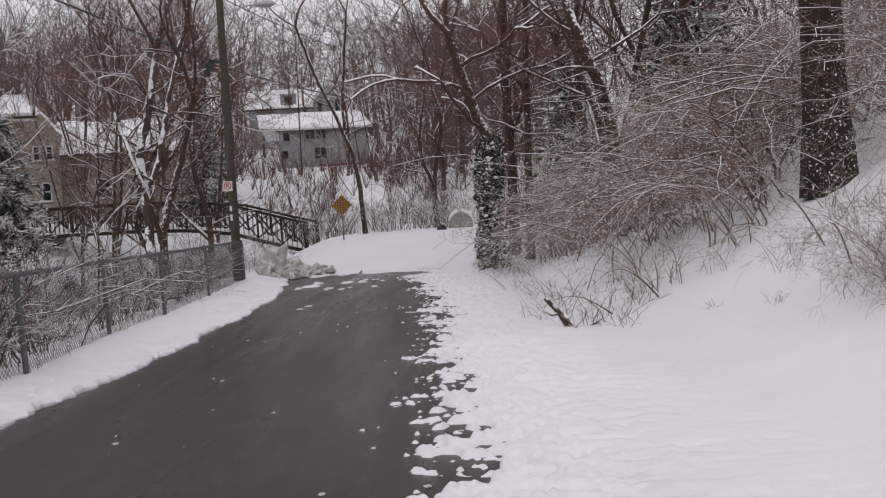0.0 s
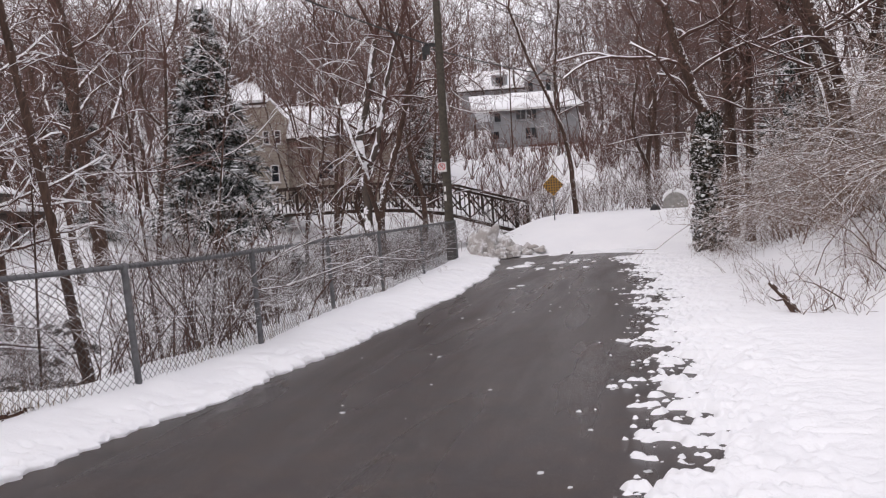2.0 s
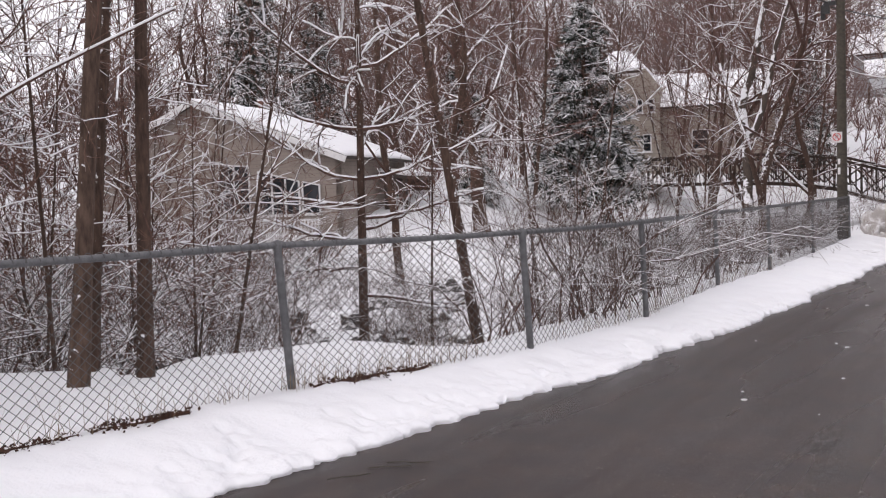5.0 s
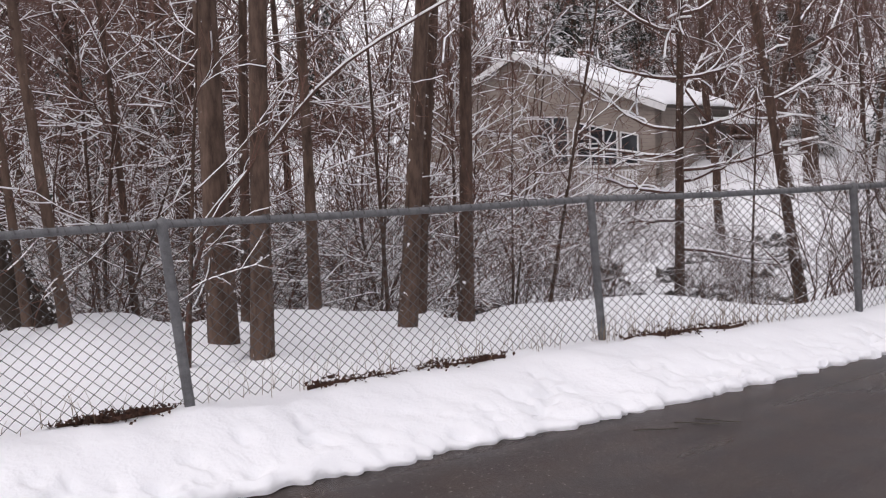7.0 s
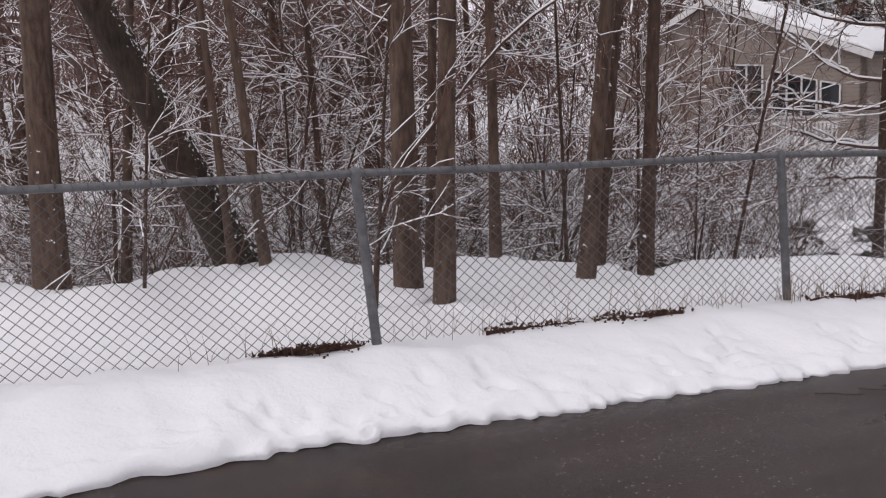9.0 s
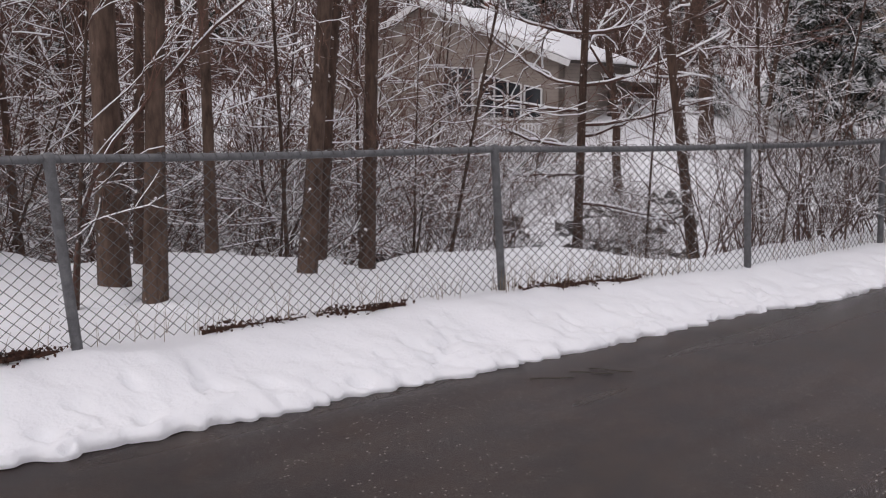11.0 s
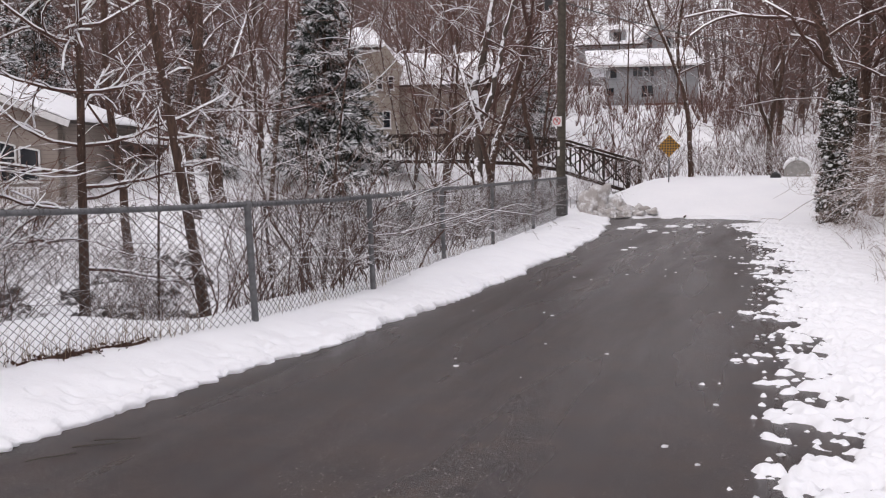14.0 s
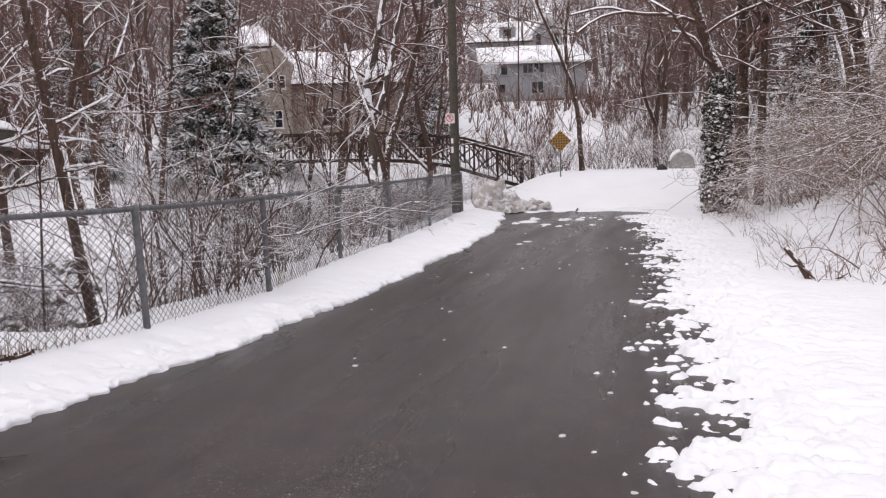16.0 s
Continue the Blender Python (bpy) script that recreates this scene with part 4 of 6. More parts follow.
def tree_meshes(seed, height, r, lean=(0, 0), first=.3, n=(14, 6, 6, 4), length=(.3, .45, .45, .5), angle=(55, 45, 42, 40), up=(.10, .06, .03, .0),
                bark=None, snow=True, sides=9, k=(6, 5, 3, 2), least=.004, limbs=True, load=.012, branch=None, twig=None, wob=.02, thick=.5, boughs=()):
    """Trunk, limbs and twigs of one bare tree, as meshes; with limbs, each limb is a mesh of its own."""
    gen = np.random.default_rng(seed)
    p0, r0 = trunk_path(gen, height, r, lean, wob=wob)
    l1 = height * length[0]
    p1, r1 = offshoots(gen, p0, r0, n[0], first, .98, l1, angle[0], k[0], up[0], .20, thick, .010, .3)
    if boughs:
        r1[:len(boughs)] = np.linspace(.034, .009, k[0])
        p1[:len(boughs)] = [bough(gen, p0, height, *b, k[0]) for b in boughs]
    p2, r2 = offshoots(gen, p1, r1, n[1], .15, 1, l1 * length[1], angle[1], k[1], up[1], .30, .55, .007, .4)
    p3, r3 = offshoots(gen, p2, r2, n[2], .1, 1, l1 * length[1] * length[2], angle[2], k[2], up[2], .36, .6, least, .6)
    out = {"trunk": [Shape().add(*rugged(*finer(p0, r0, 40 if limbs else 14), sides, seed)).mesh("trunk", bark or M_BARK, True)]}
    if limbs:
        out["limb"] = [Shape().tubes(p1[i:i + 1], r1[i:i + 1], 6).tubes(p2[i * n[1]:(i + 1) * n[1]], r2[i * n[1]:(i + 1) * n[1]], 4).mesh("limb", M_BRANCH) for i in range(n[0])]
    else:
        out["crown"] = [Shape().tubes(p1, r1, 4).tubes(p2, r2, 3).mesh("crown", branch or M_BRANCH)]
    tw = Shape().tubes(p3, r3, 3)
    if n[3]:
        p4, r4 = offshoots(gen, p3, r3, n[3], .1, 1, l1 * length[1] * length[2] * length[3], angle[3], k[3], up[3], .22, .7, least * .8, .7)
        tw.tubes(p4, r4, 3)
    out["twig_mass"] = [tw.mesh("twig_mass", twig or M_TWIG)]
    if snow:
        out["snow_cover"] = [Shape().tubes(*snow_on(p1, r1, load), 4).tubes(*snow_on(p2, r2, load * .8), 4).mesh("snow_cover", M_SNOW, True)]
    return out


def unit(v):
    return v / (np.linalg.norm(v, axis=-1, keepdims=True) + 1e-9)


def grow(gen, pos, d, ln, r, levels, fork=2, shoots=1, spread=27, lift=.12, bend=.45, decay=.74, least=.006, k=5, fine=(4, 3)):
    """Forking boughs, level by level: each ends in fork children and bears shoots along its length. Returns (paths, radii, root) for each level."""
    root, out = np.arange(len(pos)), []
    for lev in range(levels):
        n, kk = len(pos), k if lev < levels - 2 else fine[0] if lev < levels - 1 else fine[1]
        arc, path, dd = gen.normal(size=(n, 3)) * bend, [pos], d
        for _ in range(kk - 1):
            dd = unit(dd + (arc + np.array([0, 0, lift])) / (kk - 1) + gen.normal(size=(n, 3)) * bend * .22)
            path.append(path[-1] + dd * (ln / (kk - 1))[:, None])
        p, r1 = np.stack(path, 1), np.maximum(r * .68, least * .7)
        out.append((p, r[:, None] + (r1 - r)[:, None] * np.linspace(0, 1, kk), root))
        side = unit(np.cross(dd, gen.normal(size=(n, 3))))
        kids = []
        for j in range(fork):
            a = np.radians(spread) * gen.uniform(.35, .9, (n, 1)) * (1 if j == 0 else -1.5)
            kids.append((path[-1], np.cos(a) * dd + np.sin(a) * side, ln * decay * gen.uniform(.75, 1.2, n), r1 * (.92 if j == 0 else .72), root))
        for j in range(shoots):
            i = gen.integers(0, kk - 1, n)
            at, way = p[np.arange(n), i], unit(p[np.arange(n), i + 1] - p[np.arange(n), i])
            a = np.radians(spread) * gen.uniform(1.3, 2.3, (n, 1))
            s_ = unit(np.cross(way, gen.normal(size=(n, 3))))
            kids.append((at, np.cos(a) * way + np.sin(a) * s_, ln * decay * gen.uniform(.5, .95, n), r * .45, root))
        pos, d, ln, r, root = (np.concatenate([q[i] for q in kids]) for i in range(5))
        r = np.maximum(r, least)
    return out


def smooth_path(points, k):
    """A smooth curve with k points through a few given ones."""
    q = np.array(points, float)
    t, u = np.linspace(0, 1, len(q)), np.linspace(0, 1, k)
    tangent = np.gradient(q, t, axis=0)
    i = np.clip(np.searchsorted(t, u, side="right") - 1, 0, len(q) - 2)
    h = t[i + 1] - t[i]
    f = ((u - t[i]) / h)[:, None]
    h = h[:, None]
    return (2 * f ** 3 - 3 * f ** 2 + 1) * q[i] + (f ** 3 - 2 * f ** 2 + f) * h * tangent[i] + (-2 * f ** 3 + 3 * f ** 2) * q[i + 1] + (f ** 3 - f ** 2) * h * tangent[i + 1]


def spreading_meshes(seed, stems, r, reach=2.6, first=.45, side=4, levels=5, shoots=1, spread=27, lift=.12, bend=.45, decay=.74, least=.006, load=.0,
                     bark=None, branch=None, twig=None, limbs=False, sides=8, snow_levels=3, top_forks=2, tip=.55, fine=(4, 3)):
    """A broad-crowned bare tree: each stem is a curve through a few points, bears side limbs and forks at its top."""
    gen = np.random.default_rng(seed)
    trunk, pos, d, ln, rr = Shape(), [], [], [], []
    for j, stem in enumerate(stems):
        p = smooth_path(stem, 24)
        p[1:] += gen.normal(size=(23, 3)) * r * .10
        rj = r * (1 if j == 0 else .66)
        rad = rj * np.linspace(1, tip, 24)
        if j == 0:
            rad[:3] *= np.array([1.35, 1.12, 1.03])
        trunk.add(*rugged(p[None], rad[None], sides, seed + j))
        end = unit(p[-1] - p[-3])
        for q in range(top_forks):
            pos.append(p[-1])
            d.append(unit(end + gen.normal(size=3) * .32))
            ln.append(reach * gen.uniform(.8, 1.1))
            rr.append(rj * tip * (.85 if q == 0 else .65))
        heading = gen.uniform(0, 6.28)
        for q in range(side):
            i = int(23 * (first + (1 - first) * (q + gen.uniform(0, .8)) / side))
            heading += 2.4 + gen.normal() * .4
            pos.append(p[i])
            d.append(unit(np.array([math.cos(heading), math.sin(heading), gen.uniform(.25, .9)])))
            ln.append(reach * gen.uniform(.7, 1.1) * (1.15 - .4 * i / 23))
            rr.append(rad[i] * gen.uniform(.35, .5))
    lv = grow(gen, np.array(pos), np.array(d), np.array(ln), np.maximum(np.array(rr), least), levels, 2, shoots, spread, lift, bend, decay, least, fine=fine)
    out = {"trunk": [trunk.mesh("trunk", bark or M_BARK, True)]}
    if limbs:
        made = []
        for i in range(len(pos)):
            limb = Shape()
            for p, rad, root in lv[:2]:
                limb.tubes(p[root == i], rad[root == i], 6)
            made.append(limb.mesh("limb", branch or M_BRANCH, True))
        out["limb"] = made
    else:
        crown = Shape()
        for p, rad, root in lv[:2]:
            crown.tubes(p, rad, 5)
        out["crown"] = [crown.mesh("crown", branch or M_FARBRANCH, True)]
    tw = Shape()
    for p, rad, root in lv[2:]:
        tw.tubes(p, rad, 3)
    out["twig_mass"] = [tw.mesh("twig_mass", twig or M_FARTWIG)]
    if load:
        cover = Shape()
        for p, rad, root in lv[:snow_levels]:
            q, rq = snow_on(p, rad, load)
            if len(q):
                cover.tubes(q, rq, 4)
        out["snow_cover"] = [cover.mesh("snow_cover", M_SNOW, True)]
    return out


def place_tree(meshes, x, y, label, group="", turn=0, scale=1.0, sink=.0, name="bare_tree", category="tree"):
    ob = thing(name, pose(x, y, float(ground_lumps(x, y)) - sink, 0, 0, turn) @ Matrix.Scale(scale, 4), label, category, group)
    for key, those in meshes.items():
        for me in those:
            p = part(key, me, ob, "white snow lying on the branches" if key == "snow_cover" else "")
            if key not in ("trunk", "limb"):
                p["kind"] = "stuff"
    return ob


M_FLECKED = snowed("snow_flecked_bark", (.018, .013, .011), (.070, .050, .038), 26, .45, .52, seed_scale=24, bump=1)

# the trees just behind the fence: place, lean, radius, height
NEAR_TREES = (
    (-7.95, 3.30, 0.002, 0.005, .115, 15, "tan", "thick brown-barked trunk behind the chain-link fence"),
    (-7.42, 3.39, 0.022, 0.044, .085, 13, "tan", "slim tan-barked trunk standing close behind the fence"),
    (-8.50, 3.77, 0.016, 0.034, .050, 9, "brown", "slender dark trunk behind two thicker ones"),
    (-9.15, 4.85, 0.006, 0.011, .060, 11, "tan", "slim tan trunk at the edge of the snowy bank"),
    (-7.88, 5.13, 0.051, 0.073, .083, 13, "tan", "straight tan-barked trunk leaning a little over the snow"),
    (-8.58, 5.79, 0.041, 0.058, .053, 10, "brown", "slender brown trunk beside a tan one"),
    (-7.70, 5.72, 0.022, 0.028, .071, 12, "brown", "rough dark trunk rising from the snowy shelf"),
    (-10.27, 2.46, -0.09, -0.45, .22, 11, "flecked", "big dark leaning trunk flecked with snow"),
    (-10.2, 0.46, 0.002, 0.031, .155, 15, "tan", "thick brown trunk on the snowy shelf"),
    (-9.71, 2.49, -0.019, -0.075, .058, 10, "tan", "slim trunk leaning away on the snowy shelf"),
    (-9.94, 2.20, -0.012, -0.054, .046, 9, "tan", "thin tan sapling on the snowy shelf"),
    (-11.0, 3.6, -0.012, -0.039, .045, 9, "brown", "thin dark trunk above the creek bank"),
    (-11.6, 1.3, 0.009, 0.079, .062, 10, "tan", "slim trunk behind the leaning tree"),
    (-11.6, 7.7, 0.051, 0.077, .085, 12, "brown", "dark trunk down the creek bank with snow on one side"),
    (-7.58, 11.33, -0.117, -0.083, .075, 11, "brown", "dark leaning trunk behind the fence"),
    (-13.5, 6.0, 0.03, -.05, .06, 10, "brown", "slim dark trunk in the creek woods"),
    (-15.0, 3.0, -0.02, .03, .09, 12, "brown", "dark trunk in the creek woods"),
    (-14.2, -1.0, 0.03, .05, .10, 13, "brown", "brown trunk in the creek woods"),
    (-16.5, 8.5, 0.02, -.03, .08, 12, "brown", "brown trunk standing by the creek"),
)
for k, (x, y, lx, ly, r, h, tone, label) in enumerate(NEAR_TREES):
    place_tree(tree_meshes(100 + k, h, r, (lx, ly), .24 if r < .1 else .3, (11 if r < .1 else 12, 5, 5, 2), (.22, .5, .5, .5), (66, 50, 45, 45), (.03, .03, .02, 0),
                           M_BARK_TAN if tone == "tan" else M_FLECKED if tone == "flecked" else M_BARK, sides=12, wob=.03, least=.003, load=.0042, thick=.22, k=(9, 6, 4, 3)), x, y, label, "trees behind the fence")

# the young tree with long snow-laden branches down by the creek, and other trees on the far bank
BOUGHS = ((3.3, 220, 2.5, 1.15), (2.85, 226, 2.1, .25), (2.6, 40, 2.4, .45), (3.3, 43, 2.5, .9), (4.2, 215, 1.8, .5), (4.2, 38, 1.9, .5), (2.2, 235, 1.5, .3), (1.2, 30, 1.7, -.3), (5.0, 210, 1.9, 1.2), (5.3, 50, 1.9, 1.2), (2.4, 70, 1.5, .5), (1.7, 195, 1.6, -.1), (3.9, 120, 1.6, .8), (4.7, 300, 1.5, .9))
place_tree(tree_meshes(201, 9.5, .095, (.011, .009), .5, (24, 9, 6, 2), (.32, .34, .45, .5), (60, 46, 42, 40), (.08, .03, .01, 0), load=.024, thick=.24, boughs=BOUGHS, k=(11, 6, 3, 2)), -11.45, 13.47, "young dark tree with long snow-laden branches by the creek")
place_tree(spreading_meshes(202, [[(0, 0, -.2), (-.15, -.1, 3), (-.5, -.3, 6), (-.9, -.5, 9.5)]], .30, 3.2, .35, 7, 5, 1, load=.012, limbs=True), -20.57, 32.19, "tall dark tree on the far bank of the creek")
place_tree(spreading_meshes(203, [[(0, 0, -.2), (.25, .1, 2.5), (.55, .3, 5), (.7, .4, 7.5)]], .10, 1.9, .3, 6, 5, 1, load=.006, limbs=True, least=.005), -18.89, 33.24, "slender bare tree on the far bank of the creek")
place_tree(spreading_meshes(204, [[(0, 0, -.2), (-.1, -.1, 2.5), (-.3, -.3, 5), (-.3, -.3, 8)]], .13, 2.2, .3, 7, 5, 1, load=.009, limbs=True, least=.005), -17.32, 22.41, "bare snowy tree on the creek floor")
# the forked tree plastered with snow near the footbridge
PALE = snowed("snow_plastered_bark", (.05, .04, .034), (.11, .085, .07), 20, -.35, .05, seed_scale=2.0)
place_tree(spreading_meshes(205, [[(0, 0, -.2), (.05, 0, 2.4), (.0, 0, 4.6), (-.1, 0, 5.6), (.3, 0, 7.0), (.7, 0, 9.2)], [(.0, 0, 4.5), (.45, .1, 5.2), (.9, .1, 7.0), (1.6, .1, 9.6)]], .19, 2.4, .55, 4, 5, 1, load=.012, bark=PALE, limbs=True, lift=.2), -10.5, 33.7, "forked tree plastered white with snow near the footbridge")
for k, (x, y) in enumerate(((-14.6, 41.5), (-17.0, 44.2), (-13.0, 54.5), (-13.6, 38.5))):
    fan = [[(0, 0, -.2), (.1, 0, 1.6), (.35 + .1 * k, 0, 5), (.8, .1, 9)], [(.05, 0, 1.0), (-.7, .1, 3.4), (-1.7, .1, 8)], [(.1, 0, 1.5), (.9, -.2, 4), (2.2, -.3, 8.2)]]
    place_tree(spreading_meshes(220 + k, fan, .095, 2.6, .35, 3, 5, 1, 25, .25, .4, load=.008, least=.007, snow_levels=2), x, y, "many-stemmed bare tree before the footbridge", "trees by the footbridge")
place_tree(spreading_meshes(206, [[(0, 0, -.2), (-.1, 0, 1.4), (-.25, 0, 3.0), (-.75, 0, 4.7), (-1.7, 0, 6.9), (-2.5, 0, 9.3)], [(-.6, 0, 4.3), (-.65, .1, 6), (-.25, .1, 9.8)]], .115, 2.0, .5, 4, 5, 1, 24, .2, .35, least=.006, limbs=True), -3.5, 42.3, "slim dark forked tree behind the warning sign")
place_tree(tree_meshes(207, 15, .38, (-.01, 0), .42, (16, 7, 6, 3), (.3, .5, .45, .5), bark=snowed("shaggy_dark_bark", (.012, .007, .0055), (.052, .031, .023), 16, .24, .30, seed_scale=24, bump=1)), 6.24, 15.3, "massive dark shaggy trunk on the snowy slope")
place_tree(spreading_meshes(208, [[(0, 0, -.2), (.15, 0, 2), (.25, 0, 3.8), (-.35, 0, 5.6), (-.95, 0, 7.8)]], .24, 3.1, .62, 5, 5, 1, 30, .05, .6, load=.035, limbs=True, snow_levels=2), 1.45, 31.2, "dark leaning tree with thick snow-capped limbs at the slope's foot")
place_tree(spreading_meshes(209, [[(0, 0, -.2), (.05, 0, 3), (0, 0, 6), (.1, 0, 10)]], .20, 2.6, .45, 6, 5, 1, load=.012, limbs=True), 2.5, 34.0, "upright dark trunk at the foot of the slope")
place_tree(spreading_meshes(210, [[(0, 0, -.2), (.1, 0, 3), (.2, 0, 6), (.35, 0, 10)]], .15, 2.4, .45, 6, 5, 1, load=.012, limbs=True), 2.95, 33.0, "slim dark trunk at the foot of the slope")

# repeated trees farther off: eight kinds, each set down several times
KINDS = []
for k in range(8):
    g = np.random.default_rng(290 + k)
    h = 6.5 + 1.2 * (k % 4)
    stems = [[(0, 0, -.3), (*(g.normal(size=2) * .25), h * .35), (*(g.normal(size=2) * .6), h * .7), (*(g.normal(size=2) * .9), h)]]
    if k % 3:
        stems.append([tuple(np.array(stems[0][1]) * (1, 1, .8)), (*(g.normal(size=2) * 1.0), h * .55), (*(g.normal(size=2) * 1.6), h * .95)])
    KINDS.append(spreading_meshes(300 + k, stems, .13 + .02 * (k % 3), 3.0, .25, 4 if k % 3 else 6, 4, 2, 26, .16, .42, .70, .010, .010 if k % 2 == 0 else 0, sides=7, snow_levels=2, fine=(3, 2)))
WOODS = "bare snowy trees of the wooded slopes"


def clear(x, y):
    """Whether a tree may stand there: not on houses, the lane, the bridge or in the open by the creek."""
    if -26 < x < -4 and 45 < y < 53:
        return False
    a, d = math.degrees(math.atan2(-x, y)), math.hypot(x, y)
    if (18 < a < 32 and d < 47) or (57 < a < 64 and d > 16) or (9 < a < 14 and d < 46) or (3 < a < 11.5 and d < 77 and (x * 7.3 + y * 3.1) % 5 > 1.5) or (42 < a < 54 and d < 38) or (37 < a < 44 and d < 24):
        return False
    for cx, cy, rr in ((-34, 31, 9.5), (-19, 59, 8), (-9.5, 82, 8.5), (-15, 101, 8), (-27, 59, 4.5)):
        if (x - cx) ** 2 + (y - cy) ** 2 < rr * rr:
            return False
    return True


wood = np.random.default_rng(77)
spots = []
for a0, a1, d0, d1, count in ((11.5, 30, 56, 76, 9), (8, 34, 33, 52, 6), (28, 60, 42, 70, 16), (58, 90, 17, 32, 9), (60, 92, 32, 60, 18), (-6, 8, 46, 74, 6), (-28, -4, 24, 50, 16)):
    got = 0
    while got < count:
        a, d = radians(wood.uniform(a0, a1)), wood.uniform(d0, d1)
        x, y = -math.sin(a) * d, math.cos(a) * d
        if clear(x, y) and not 52 < math.degrees(a) < 64 and all((x - u) ** 2 + (y - v) ** 2 > 2.2 ** 2 for u, v in spots) and (x < -6 or x > 4 or y > 44):
            spots.append((x, y))
            got += 1
for k, (x, y) in enumerate(spots):
    place_tree(KINDS[k % 8], x, y, "bare grey-brown tree with snow on its limbs", WOODS, wood.uniform(0, 360), wood.uniform(.75, 1.15), .1)

# a few more between the houses up the hill
for k, (x, y) in enumerate(((-8, 91), (-16.5, 89.5), (-12.5, 90.5), (-4.5, 88), (-2.5, 82), (-.5, 77), (2, 72))):
    place_tree(KINDS[k], x, y, "bare grey-brown tree with snow on its limbs", WOODS, k * 55, .8, .1)

# the far woods on the hills all round
far = Shape()
FAR = [(a, d) for a0, a1, d0, d1, c in ((-38, 98, 56, 140, 520), (-8, 32, 97, 150, 330), (54, 98, 42, 80, 95), (30, 56, 62, 115, 130), (-9, 1, 60, 95, 60)) for a, d in zip(wood.uniform(a0, a1, c), wood.uniform(d0, d1, c))]
for k, (a, d) in enumerate(FAR):
    x, y = -math.sin(radians(a)) * d, math.cos(radians(a)) * d
    if not clear(x, y):
        continue
    z = float(ground_z(x, y))
    g = np.random.default_rng(1000 + k)
    h = (g.uniform(9, 18) if k % 3 else g.uniform(2, 4.5)) if (d > 66 or a > 50) and not (1 < a < 12 and d < 97) and not 51 < a < 64 else g.uniform(2.0, 4.5) if a < 50 else g.uniform(4, 8)
    p0, r0 = trunk_path(g, h * .62, h * g.uniform(.006, .010), g.normal(size=2) * .10, 5, .10)
    at = p0[0][[1, 2, 3, 4, 4]]
    way = unit(g.normal(size=(5, 3)) * np.array([1, 1, .3]) + np.array([0, 0, .8]))
    o = np.array([x, y, z])
    far.tubes(p0 + o, r0, 4)
    for p, rad, _root in grow(g, at, way, np.full(5, h * .26), np.full(5, .045), 3, 2, 2, 28, .2, .4, .72, .022, 3, (3, 2)):
        far.tubes(p + o, rad, 3)
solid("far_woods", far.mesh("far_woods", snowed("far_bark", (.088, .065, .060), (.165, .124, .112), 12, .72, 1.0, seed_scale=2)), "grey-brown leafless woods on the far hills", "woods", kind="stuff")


# low brown brush that covers the far hillsides
hill = np.random.default_rng(12)
m = 2300
a, d = np.radians(hill.uniform(-30, 95, m)), 46 + 80 * hill.uniform(0, 1, m) ** 1.3
a[:300], d[:300] = np.radians(hill.uniform(-6, 14, 300)), hill.uniform(56, 92, 300)
YARDS = ((-34, 31, 9), (-19, 59, 7), (-9.5, 82, 7.5), (-15, 101, 8), (-27, 59, 4))
keep = np.array([all((x - u) ** 2 + (y - v) ** 2 > w * w for u, v, w in YARDS) and (x < -9 or x > 3 or y > 55) and not (-26 < x < -4 and 45 < y < 53) for x, y in zip(-np.sin(a) * d, np.cos(a) * d)])
a, d = a[keep], d[keep]
x, y = -np.sin(a) * d, np.cos(a) * d
foot = np.stack([x, y, ground_z(x, y) - .1], 1).repeat(7, 0)
aim = hill.normal(size=(len(foot), 3)) * .33 + np.array([0, 0, 1.0])
tall = hill.uniform(.7, 2.4, (len(foot), 1))
mids = foot + aim * tall * .5
tips = mids + (aim + hill.normal(size=aim.shape) * .4) * tall * .5
stems = np.stack([foot, mids, tips], 1)
low = Shape().tubes(stems, np.broadcast_to(np.array([.022, .017, .012]), (len(foot), 3)), 3)
p2, r2 = offshoots(hill, stems, np.full((len(foot), 3), .02), 1, .25, .95, .9, 42, 2, 0, .2, .6, .012, .7)
low.tubes(p2, r2, 3)
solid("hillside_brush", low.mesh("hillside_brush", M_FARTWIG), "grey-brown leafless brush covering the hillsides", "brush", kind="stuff")


